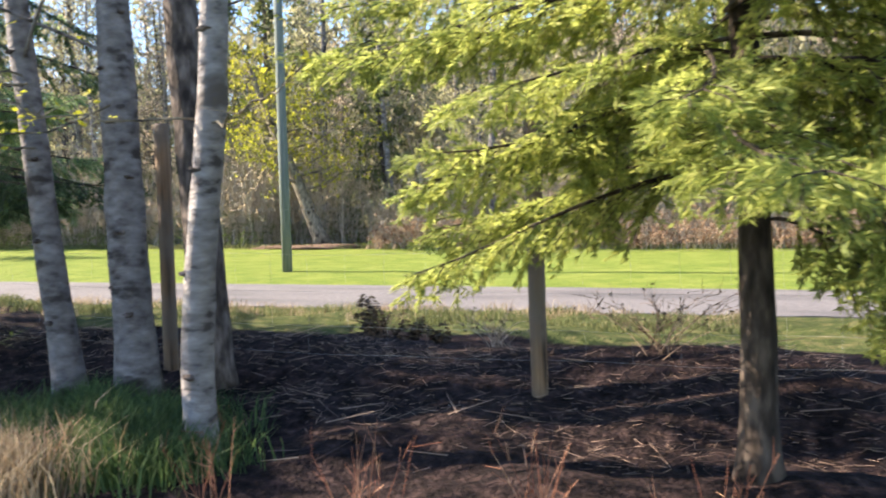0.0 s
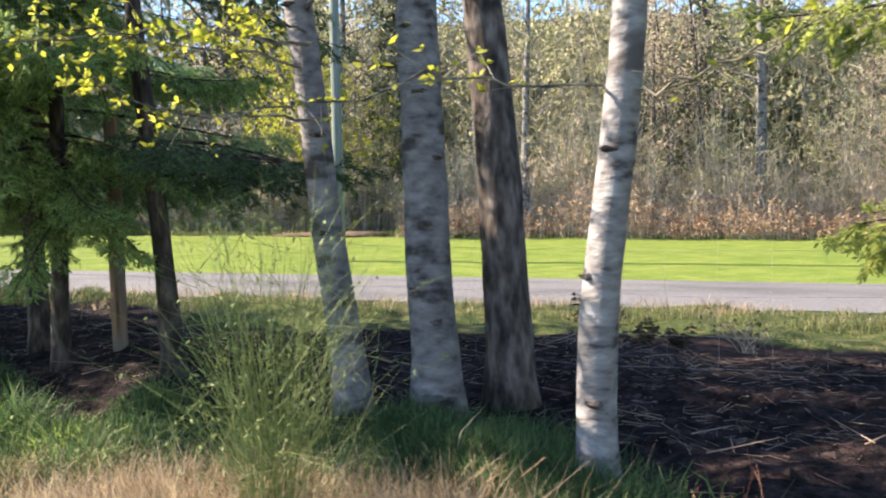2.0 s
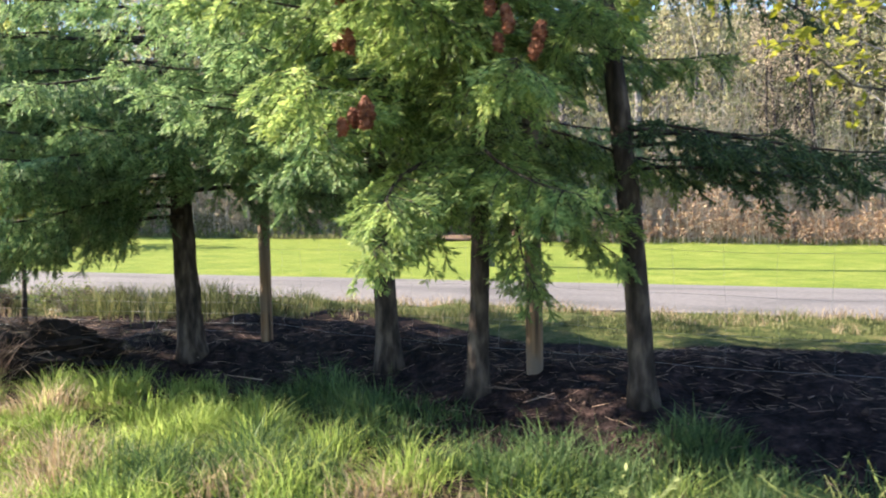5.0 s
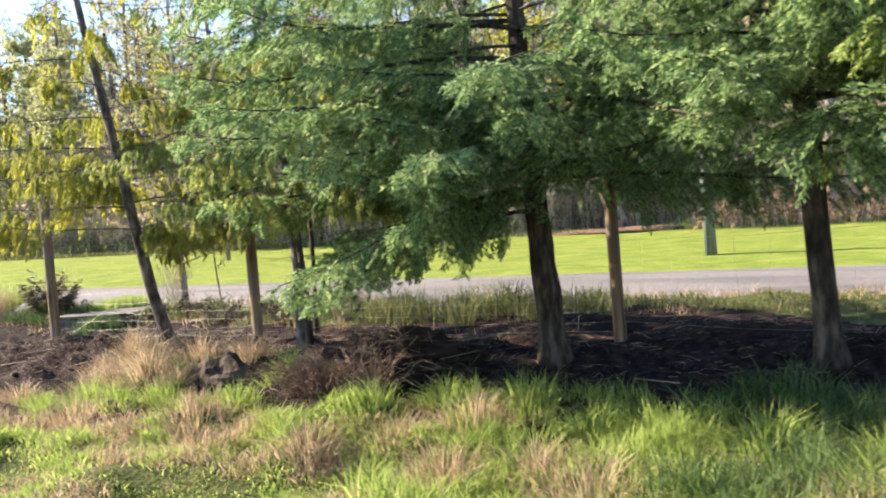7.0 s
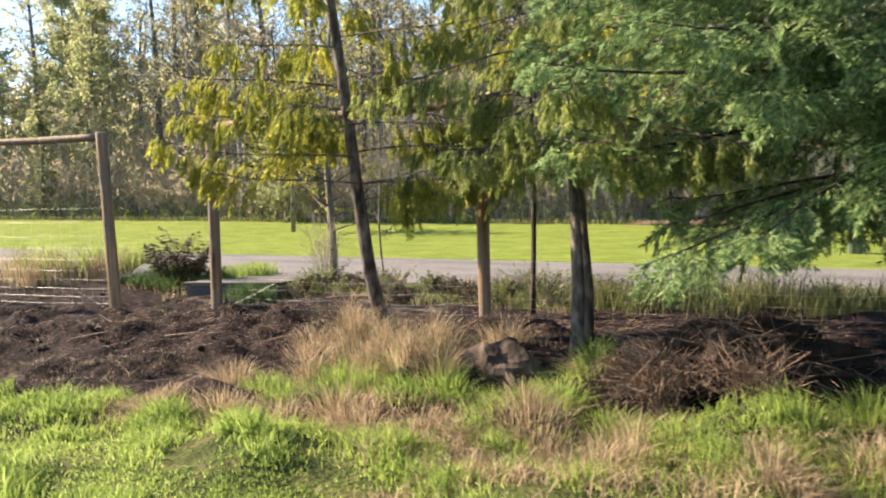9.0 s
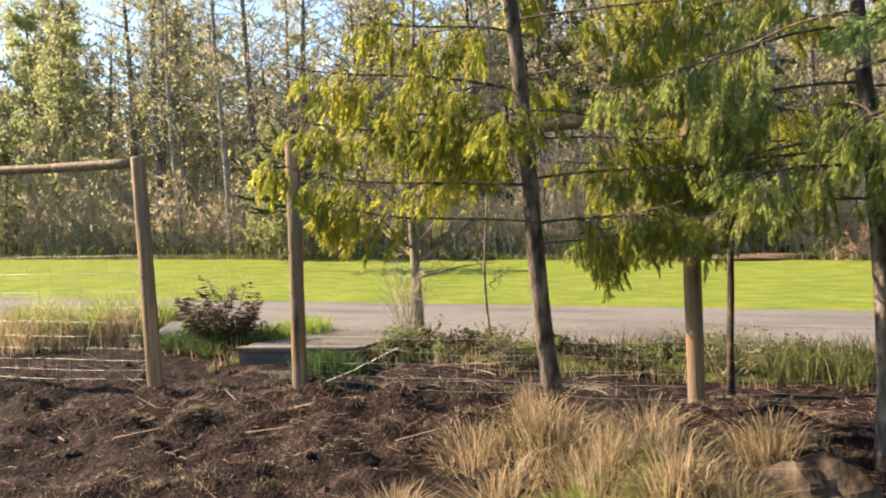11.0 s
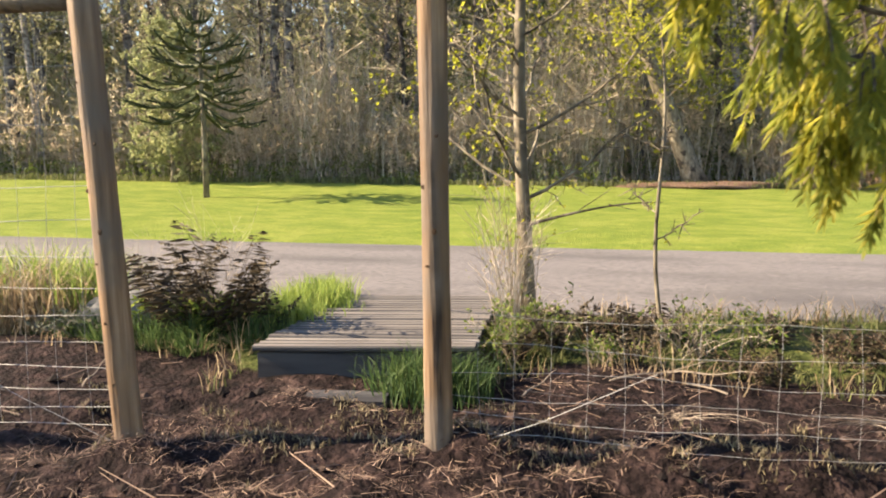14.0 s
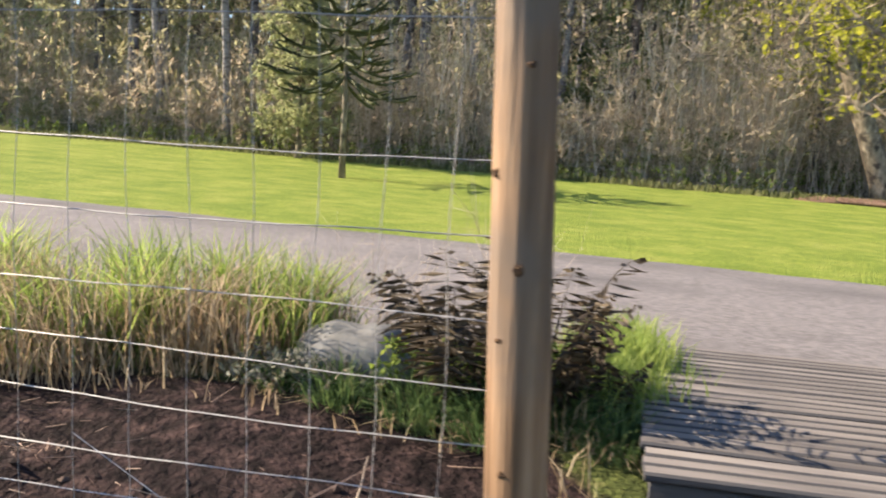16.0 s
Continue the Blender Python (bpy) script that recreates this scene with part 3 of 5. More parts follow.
def trunk_tree(name, label, pts, r0, r1, bark, top_h=7.5, limbs_n=7, leafy=0.0, group="", flare=0.3, knots=0):
    """A bare-stemmed broadleaf tree through the given points."""
    pts = np.array(pts, float)
    base = pts[0].copy()
    tree = thing(name, label, "tree", base, group)
    slope = (pts[-1] - pts[-2]) / (pts[-1][2] - pts[-2][2])
    pts = np.vstack([pts, pts[-1] + slope * (top_h - pts[-1][2]) * [0.5, 0.5, 1]])
    zz = np.linspace(pts[0][2] - 0.08, top_h, 40)
    path = np.stack([np.interp(zz, pts[:, 2], pts[:, i]) for i in range(3)], 1) - base
    for _ in range(3):
        path[1:-1, :2] = (path[:-2, :2] + path[1:-1, :2] * 2 + path[2:, :2]) / 4
    path[:, 2] = zz - base[2]
    h = path[:, 2] / path[-1, 2]
    rad = np.interp(h, [0, 0.3, 1], [r0, r1, 0.03]) + r0 * flare * np.exp(-np.maximum(path[:, 2], 0) / 0.16)
    b = Build()
    b.tube(path, rad, 16, 0.035)
    part("trunk", b, bark, tree, smooth=True)
    if knots:
        for i in range(knots):
            kb = Build()
            j = 3 + int(i * 17 / knots)
            a = rng.uniform(-2.6, -0.5)
            o = np.array([math.cos(a), math.sin(a), 0])
            kb.blob(path[j] + o * rad[j] * 0.86, (0.05, 0.035, 0.018), 0.3, 10, 7, seed=i)
            part("bark_scar", kb, BARK_DARK, tree, "dark scar on the bark")
    lm, lf = Build(), Build()
    for i in range(limbs_n):
        hz = rng.uniform(2.0, top_h * 0.9) - base[2]
        a = rng.uniform(0, 6.28)
        o = np.array([np.interp(hz, path[:, 2], path[:, k]) for k in range(3)])
        l = rng.uniform(0.9, 2.2)
        t = np.linspace(0, 1, 7)
        q = o + np.outer(t * l, [math.cos(a), math.sin(a), 0.45]) + rng.normal(size=(7, 3)) * 0.04 * t[:, None]
        lm.tube(q, 0.013 * (1 - t) + 0.003, 5)
        k = 14
        f = rng.uniform(0.2, 1, k)
        root = np.stack([np.interp(f, t, q[:, j]) for j in range(3)], 1)
        end = root + unit(rng.normal(size=(k, 3)) + [0, 0, 0.2]) * rng.uniform(0.2, 0.6, (k, 1))
        lm.twigs(root, end, 0.005, 0.002)
        if leafy:
            n = int(60 * leafy)
            w = rng.integers(0, k, n)
            g = rng.uniform(0.2, 1, (n, 1))
            lf.leaves(root[w] + (end - root)[w] * g, rng.normal(size=(n, 3)) + [0, 0, -0.3], rng.uniform(0.04, 0.075, n), 0.035)
    if limbs_n:
        part("branching", lm, bark, tree, kind="stuff")
    if leafy and limbs_n:
        part("crown", lf, YOUNG, tree, "sparse fresh yellow-green leaves")
    return tree


def leafy_branch(tree, start, end, sag, n_leaves, r=0.006):
    """A thin bough of a tree with fresh leaves; places are relative to the tree."""
    t = np.linspace(0, 1, 12)
    p = np.outer(1 - t, start) + np.outer(t, end) + np.outer(np.sin(t * np.pi) * sag, [0, 0, 1]) + rng.normal(size=(12, 3)) * 0.02
    b, lf = Build(), Build()
    b.tube(p, r * (1 - t) + 0.003, 6)
    k = 16
    f = rng.uniform(0.25, 1, k)
    root = np.stack([np.interp(f, t, p[:, j]) for j in range(3)], 1)
    e = root + unit(rng.normal(size=(k, 3)) * [1, 0.7, 0.5] + unit(np.array(end) - np.array(start))) * rng.uniform(0.1, 0.35, (k, 1))
    b.twigs(root, e, 0.003, 0.0015)
    w = rng.integers(0, k, n_leaves)
    g = rng.uniform(0.3, 1.05, (n_leaves, 1))
    lf.leaves(root[w] + (e - root)[w] * g, rng.normal(size=(n_leaves, 3)) * [1, 1, 0.7], rng.uniform(0.035, 0.065, n_leaves), 0.028)
    bough = part("bough", b, BARK_PALE, tree)
    part("foliage", lf, YOUNG, bough, "fresh yellow-green leaves")


# firs and cedars along the fence
conifer("fir_tree", "young fir with bright lime boughs hanging low", (19.12, -4.6), 5.6, 1.75, 1.75, FIR_LIME, 0.085, droop=0.4, branches=44, density=1.1, hang=0.6,
        low=[(183, 2.5, 2.3, 0.3), (172, 2.9, 2.2, 0.3), (205, 1.9, 1.6, 0.35), (160, 1.7, 1.9, 0.4), (190, 1.6, 1.7, 0.5), (215, 2.2, 1.5, 0.4),
             (330, 1.6, 1.5, 0.5), (300, 2.1, 1.5, 0.6), (20, 1.6, 1.6, 0.5), (-48, 1.7, 1.2, 0.9), (-58, 2.1, 1.35, 0.8), (-38, 1.4, 1.15, 0.9),
             (-62, 2.6, 1.7, 0.4), (-30, 2.3, 1.6, 0.5), (-45, 2.8, 1.9, 0.35), (-70, 3.0, 2.0, 0.35), (-25, 2.7, 1.8, 0.4), (-80, 2.5, 1.6, 0.35), (-52, 1.35, 1.0, 0.8), (240, 2.6, 1.6, 0.3)])
# Needles painted dark for the deep shade these boughs hang in.
conifer("fir_tree", "slim fir with long bare lower trunk and drooping shaded boughs", (12.81, -3.08), 7, 1.8, 2.9, FIR_SHADED, 0.07, (-0.6, 0), 0.4, 0.55,
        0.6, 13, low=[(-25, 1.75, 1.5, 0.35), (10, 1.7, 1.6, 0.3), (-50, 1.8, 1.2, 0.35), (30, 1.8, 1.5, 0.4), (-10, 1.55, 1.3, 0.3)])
# The last four boughs are added to cast shade on the grass beyond.
a_tree = conifer("fir_tree", "slim fir with lush boughs and red-brown cones", (11.72, -2.87), 6, 1.3, 2.4, FIR_FRESH, 0.06, (0.1, 0), 0.4, 1.1, 0.8, 34,
                 low=[(-95, 2.3, 2.3, 0.2), (-80, 2.1, 2.1, 0.3), (-108, 2.0, 2.2, 0.25), (-70, 1.8, 1.8, 0.45), (-92, 1.7, 2.0, 0.4), (-118, 2.4, 2.1, 0.2), (-85, 2.6, 2.2, 0.15),
                      (-60, 2.4, 1.9, 0.25), (-100, 1.5, 1.4, 0.5), (-130, 2.2, 1.5, 0.3), (-40, 1.7, 1.2, 0.6), (-20, 1.5, 1.0, 0.7), (-60, 1.4, 1.1, 0.7), (-10, 1.9, 1.3, 0.5), (160, 1.8, 1.0, 0.5), (-88, 3.0, 2.4, 0.3), (-76, 2.7, 2.3, 0.25), (-94, 2.5, 2.4, 0.25), (-65, 3.1, 2.2, 0.35)])
cones(a_tree, [(-0.15, -2.03, 2.34), (-0.17, -2.03, 2.08), (0.47, -2.0, 2.17), (0.64, -1.95, 2.05), (-0.16, -2.05, 1.75), (-0.1, -2.05, 1.79)])
# Height, crown radius and boughs above 2.8 m are added mainly to cast shade.
conifer("fir_tree", "green fir with leaning trunk and dense boughs", (10.82, -1.94), 8, 2.3, 1.65, FIR, 0.085, (-0.5, 0), 0.3, 1.0, 0.75, 54,
        low=[(-92, 2.3, 2.2, 0.22), (-110, 2.1, 2.2, 0.25), (-75, 2.2, 2.0, 0.25), (-128, 2.4, 2.0, 0.22), (-100, 2.7, 2.2, 0.2), (-85, 3.1, 2.5, 0.3), (-115, 3.3, 2.5, 0.3), (-70, 3.4, 2.4, 0.3), (-98, 3.6, 2.5, 0.35), (-60, 2.8, 2.3, 0.3), (-30, 2.0, 1.9, 0.35), (10, 1.9, 1.8, 0.4)])
conifer("fir_tree", "green fir with full boughs above a short bare trunk", (8.61, -1.3), 6.6, 2.5, 1.65, FIR, 0.11, (-0.3, 0), 0.3, 1.0, 0.75, 52,
        low=[(208, 2.2, 2.9, 0.2), (220, 2.7, 2.9, 0.22), (232, 2.4, 2.8, 0.25), (196, 2.5, 2.8, 0.2), (214, 3.1, 2.9, 0.25), (240, 3.0, 2.8, 0.25), (203, 1.9, 2.7, 0.3), (227, 3.4, 2.8, 0.3), (225, 1.5, 2.3, 0.45), (240, 1.6, 2.2, 0.45), (205, 1.5, 1.9, 0.4), (190, 1.5, 1.8, 0.3), (255, 1.6, 1.8, 0.35), (215, 1.4, 2.1, 0.5), (262, 2.0, 2.2, 0.3), (280, 2.2, 2.1, 0.3), (235, 2.1, 2.3, 0.3), (248, 2.5, 2.2, 0.2)])
conifer("cedar_tree", "olive-green cedar with two dark stems and hanging sprays", (5.98, -1.16), 5.8, 1.75, 1.75, CEDAR_GREEN, 0.05, (-0.2, 0), 0.32, 1.2, 1.1, 44,
        cedar=True, bark=BARK_DARK, low=[(-60, 1.7, 1.3, 0.3), (200, 1.6, 1.4, 0.25), (170, 1.9, 1.6, 0.2), (230, 1.8, 1.4, 0.25), (-20, 1.8, 1.4, 0.3)])
conifer("cedar_tree", "leaning cedar with hanging sprays, sunlit gold put into their colour", (3.98, -0.55), 5.6, 1.3, 2.0, CEDAR, 0.06, (-0.28, -1.1), 0.25, 1.0, 1.15, 26,
        cedar=True, bark=BARK_DARK, bow=0.6, low=[(212, 1.75, 1.7, 0.12), (206, 2.1, 1.6, 0.15), (220, 1.5, 1.4, 0.1), (160, 2.0, 0.9, 0.1), (175, 2.1, 1.0, 0.1), (195, 2.2, 1.1, 0.1), (20, 1.5, 1.3, 0.15),
                                  (-30, 1.5, 1.2, 0.15), (10, 1.8, 1.5, 0.15), (150, 2.2, 1.0, 0.1), (-10, 1.35, 0.9, 0.1), (215, 2.4, 1.6, 0.15)])
conifer("cedar_tree", "sparse olive cedar by the fence with hanging sprays", (5.2, 0.5), 5.5, 1.3, 1.7, CEDAR, 0.018, (0, 0), 0.3, 1.1, 1.1, 28, cedar=True)
second = Build()
second.tube([(6.06, -1.22, -0.2), (6.08, -1.2, 0.4), (6.03, -1.18, 1.0), (6.0, -1.17, 1.6)], [0.05, 0.038, 0.03, 0.02], 10, 0.05)
stem = part("stem", second, BARK_FIR, bpy.data.objects["cedar_tree"], "slim dark second stem", smooth=True)
stem.matrix_parent_inverse = Matrix.Translation(bpy.data.objects["cedar_tree"].location).inverted()

# broadleaf stems on the bank
t1 = trunk_tree("alder_tree", "leaning grey alder with smooth pale bark", [(14.5, -3.87, -0.13), (14.48, -3.87, 0.07), (14.35, -3.87, 0.95), (14.29, -3.87, 1.68), (14.2, -3.87, 2.39)],
                0.105, 0.088, BARK_GREY, leafy=1, group="trees on the bank", knots=5)
trunk_tree("alder_tree", "thick grey alder with rough scarred bark", [(15.0, -3.77, -0.08), (14.95, -3.77, 0.94), (14.94, -3.77, 1.65), (14.92, -3.77, 2.36)], 0.145, 0.125,
           BARK_GREY, leafy=1, group="trees on the bank", knots=9)
trunk_tree("alder_tree", "dark-barked tree with a straight stem", [(15.41, -3.46, -0.08), (15.38, -3.46, 0.92), (15.34, -3.46, 1.67), (15.28, -3.46, 2.41)], 0.15, 0.13,
           BARK_DARK, leafy=1, group="trees on the bank", knots=0)
b1 = trunk_tree("birch_tree", "pale slender birch leaning outwards", [(15.97, -4.55, -0.4), (15.95, -4.55, 0.23), (16.02, -4.55, 0.93), (16.11, -4.55, 1.51), (16.16, -4.55, 2.07)],
                0.10, 0.085, BARK_BIRCH, leafy=1, group="trees on the bank", knots=5)
for sx, sz, ex, ey, ez, sg, nl in ((-0.15, 1.8, -1.2, -1.0, 1.95, -0.1, 110), (-0.2, 2.1, -1.6, -1.2, 2.1, 0.1, 130), (-0.2, 2.2, -0.9, -1.4, 2.05, 0.08, 110),
                                   (-0.2, 2.3, -0.2, -1.5, 2.0, 0.1, 100), (0.5, 2.0, -0.6, -1.2, 1.75, -0.1, 60), (-0.2, 2.2, -2.0, -0.7, 2.25, 0.1, 110)):
    leafy_branch(t1, (sx, -0.1, sz), (ex, ey, ez), sg, nl)
leafy_branch(b1, (0.05, 0, 2.1), (-0.9, -0.6, 2.15), -0.06, 40)
leafy_branch(b1, (0.1, 0, 2.0), (0.9, -0.4, 2.25), -0.06, 16)


# ---- fence ----
def post(parent, x, y, top, r=0.062, knots=0, lean=(0, 0)):
    z0 = float(land(x, y)) - 0.25
    b = Build()
    zz = np.concatenate([np.linspace(z0, top - 0.02, 18), [top - 0.006, top]])
    rr = np.concatenate([r * (1 + 0.03 * np.sin(zz[:18] * 3.1 + x)), [r * 0.93, r * 0.8]])
    f = (zz - zz[0]) / (zz[-1] - zz[0])
    b.tube(np.stack([x + lean[0] * (f - 0.15), y + lean[1] * (f - 0.15), zz], 1), rr, 20, 0.012)
    p = part("post", b, WOOD_POST, parent, smooth=True)
    if knots:
        for i, kz in enumerate((1.46, 1.24, 1.045, 0.89, 0.6, 0.3, 1.75)[:knots]):
            kb = Build()
            a = -1.9 + 0.75 * math.sin(i * 2.9 + 1)
            ff = (kz - zz[0]) / (zz[-1] - zz[0])
            kb.blob((x + lean[0] * (ff - 0.15) + math.cos(a) * r * 0.97, y + lean[1] * (ff - 0.15) + math.sin(a) * r * 0.97, kz), (0.011, 0.006, 0.006 + 0.004 * (i % 3)), 0.35, 10, 7, seed=i)
            part("knot", kb, KNOT, p, "dark knot")


def rail(parent, a, b, r=0.045):
    t = np.linspace(0, 1, 14)
    bb = Build()
    p = np.outer(1 - t, a) + np.outer(t, b)
    p[:, 2] += 0.008 * np.sin(t * 7)
    bb.tube(p, r * (1 + 0.05 * np.sin(t * 9)), 14, 0.015)
    part("rail", bb, WOOD_POST, parent, smooth=True)


ROWS_Z = (0.05, 0.14, 0.24, 0.35, 0.47, 0.61, 0.75, 0.90, 1.08, 1.25, 1.55, 1.82, 2.05)


def netting(parent, a, b, rows=ROWS_Z, step=0.16, slack=0.005, r=0.0017):
    """Woven wire between two posts: each line wire and each stay is a piece of its own."""
    a, b = np.array(a, float), np.array(b, float)
    L = np.linalg.norm(b - a)
    n = max(2, int(L / 0.16))
    t = np.linspace(0, 1, n * 2)
    pts = np.outer(1 - t, a) + np.outer(t, b)
    gz = np.interp(t, [0, 1], [float(land(*a)) * 0.6, float(land(*b)) * 0.6])
    for i, z in enumerate(rows):
        w = Build()
        ph = i * 1.7
        zz = gz + z + slack * np.sin(t * L * 4 + ph) + slack * 0.25 * np.sin(t * L * 17 + ph) - 0.02 * np.sin(np.pi * t)
        yo = slack * 1.4 * np.sin(t * L * 2.7 + ph)
        w.tube(np.stack([pts[:, 0], pts[:, 1] + yo, zz], 1), np.full(len(t), r), 4, cap=False)
        part("line_wire", w, WIRE, parent)
    for k in range(1, int(L / step)):
        f = k * step / L
        p = a + (b - a) * f
        g = np.interp(f, [0, 1], [gz[0], gz[-1]])
        zz = np.linspace(rows[0], rows[-1], 14) + g
        w = Build()
        w.tube(np.stack([np.full(14, p[0]) + 0.006 * np.sin(zz * 9 + k), np.full(14, p[1]) + 0.008 * np.sin(zz * 4 + k), zz], 1), np.full(14, r * 0.68), 4, cap=False)
        part("stay_wire", w, WIRE, parent)


fence_l = thing("deer_fence", "tall round-post fence with galvanised woven wire and a top rail", "fence", (0, 0, 0))
post(fence_l, 0, 0, 2.19, 0.069, 7, (-0.085, -0.03))
post(fence_l, -3.6, 0.03, 2.2)
rail(fence_l, (-3.55, 0.02, 2.2), (-0.08, -0.02, 2.13))
netting(fence_l, (-0.03, 0.0), (-3.6, 0.03))
fence_r = thing("deer_fence", "long round-post fence with galvanised woven wire among the trees", "fence", (0, 0, 0))
post(fence_r, 1.585, -0.125, 2.23, 0.064, 4, (0.01, 0))
post(fence_r, 4.9, -0.36, 2.2, 0.062)
for px, py, pt in ((9.12, -0.71, 2.1), (12.08, -2.64, 1.95), (14.8, -3.05, 1.9), (17.86, -3.28, 1.76), (21.2, -3.55, 1.7)):
    post(fence_r, px, py, pt, 0.06)
rail(fence_r, (1.64, -0.13, 2.14), (4.86, -0.36, 2.18), 0.05)
netting(fence_r, (1.615, -0.125), (4.9, -0.36), ROWS_Z[:6], slack=0.012, r=0.0013)
netting(fence_r, (4.9, -0.36), (9.12, -0.71), ROWS_Z[:6], 0.32, r=0.0012)
for a, b in (((9.12, -0.71), (12.08, -2.64)), ((12.08, -2.64), (14.8, -3.05)), ((14.8, -3.05), (17.86, -3.28)), ((17.86, -3.28), (21.2, -3.55))):
    netting(fence_r, a, b, ROWS_Z[1:11:2], 0.32, r=0.0009)
brace = Build()
brace.tube([(1.6, -0.16, 0.02), (2.05, -0.19, 0.19), (2.55, -0.21, 0.42)], [0.0017] * 3, 4)
part("brace_wire", brace, WIRE, fence_r)
brace = Build()
brace.tube([(-0.05, -0.02, -0.02), (-0.55, 0.0, 0.2), (-1.15, 0.01, 0.52)], [0.0017] * 3, 4)
part("brace_wire", brace, WIRE, fence_l)

# ---- footbridge to the road ----
deck = thing("footbridge", "small weathered plank footbridge over the ditch to the road", "footbridge", (0, 0, 0))
proto = None
for i in range(23):
    y = 0.95 + i * 0.1
    if proto is None:
        pb = Build()
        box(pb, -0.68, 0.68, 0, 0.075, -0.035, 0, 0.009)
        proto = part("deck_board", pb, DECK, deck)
        # Board sides, bevels and undersides coloured dark as painted shade between boards.
        proto.data.materials.append(BEAM_AND_GAP_SHADE)
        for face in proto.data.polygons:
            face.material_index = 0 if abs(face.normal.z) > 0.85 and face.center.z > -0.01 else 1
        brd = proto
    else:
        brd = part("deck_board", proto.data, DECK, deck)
    brd.location = (0.98 + 0.05 * (i / 22) + rng.normal() * 0.008, y, 0.25 - 0.075 * (i / 22) + rng.normal() * 0.003)
    brd.rotation_euler = (0.0, rng.normal() * 0.004, rng.normal() * 0.006)
for x0, x1, y0, y1 in ((0.33, 1.62, 0.97, 1.05), (0.34, 0.42, 1.08, 3.2), (1.55, 1.63, 1.08, 3.2)):
    bb = Build()
    box(bb, x0, x1, y0, y1, -0.12, 0.17 if y1 > 2 else 0.205, 0.008)
    part("beam", bb, BEAM_AND_GAP_SHADE, deck, "dark timber beam")
sb = Build()
box(sb, 0.72, 1.2, 0.58, 0.74, -0.12, 0.05, 0.02)
solid("step_board", sb, BEAM_AND_GAP_SHADE, "dark old timber step before the footbridge", "step")

# ---- utility pole ----
ub = Build()
pz = float(land(9.65, 10.1))
ub.tube([(0, 0, -0.2), (0, 0, 3), (0.02, 0, 6), (0.03, 0, 9)], [0.13, 0.125, 0.115, 0.10], 16, 0.01)
solid("utility_pole", ub, POLE, "grey-green wooden utility pole on the lawn", "pole", (9.65, 10.1, pz), smooth=True)


# ---- monkey puzzle tree ----
def monkey_puzzle(x, y, h):
    z0 = float(land(x, y)) - 0.03
    tree = thing("monkey_puzzle_tree", "young monkey puzzle tree with whorls of curved dark branches", "tree", (x, y, z0))
    t = Build()
    t.tube([(0, 0, 0), (0.02, 0, h * 0.4), (0, 0, h * 0.75), (0.03, 0, h)], [0.07, 0.055, 0.04, 0.015], 10, 0.03)
    part("trunk", t, BARK_PALE, tree, smooth=True)
    for i, hz in enumerate((0.50, 0.57, 0.64, 0.72, 0.80, 0.88, 0.95)):
        n = 8 if i < 5 else 6
        l = (1.35, 1.5, 1.45, 1.25, 0.95, 0.6, 0.32)[i]
        for j in range(n):
            a = j * 2 * math.pi / n + i * 0.4 + rng.normal() * 0.15
            s = np.linspace(0, 1, 10)
            ll = l * rng.uniform(0.65, 1.15)
            o = np.array([math.cos(a), math.sin(a), 0])
            sd = np.array([-o[1], o[0], 0])
            dip = ((0.62, 0.42, 0.22, 0.1, 0.02, 0, 0)[i] + rng.normal() * 0.09) * ll
            rise = (0.28, 0.32, 0.36, 0.4, 0.45, 0.7, 1.0)[i] * ll
            p = np.array([0, 0, hz * h]) + np.outer(s * ll, o) + np.outer(-dip * s + rise * s ** 3.2, [0, 0, 1]) + np.outer(0.08 * ll * np.sin(s * 3 + j), sd)
            b = Build()
            b.tube(p, 0.036 * (1 - s * 0.35), 6)
            k = 110
            root = p[rng.integers(1, 10, k)] + (p[1] - p[0]) * rng.uniform(-0.5, 0.5, (k, 1))
            b.leaves(root, rng.normal(size=(k, 3)) + o * 0.9, 0.05, 0.035)
            for m in range(2 if i < 5 else 0):
                q0 = p[5 + m]
                e = q0 + unit(o + sd * (1 if m % 2 else -1) * 0.8 + [0, 0, 0.3]) * ll * 0.36
                b.twigs([q0], [e], 0.028, 0.02)
                rr = q0 + (e - q0) * rng.uniform(0, 1, (40, 1))
                b.leaves(rr, rng.normal(size=(40, 3)) + o, 0.05, 0.03)
            part("branch", b, PUZZLE, tree)
    return tree


monkey_puzzle(-5.5, 13.9, 4.15)


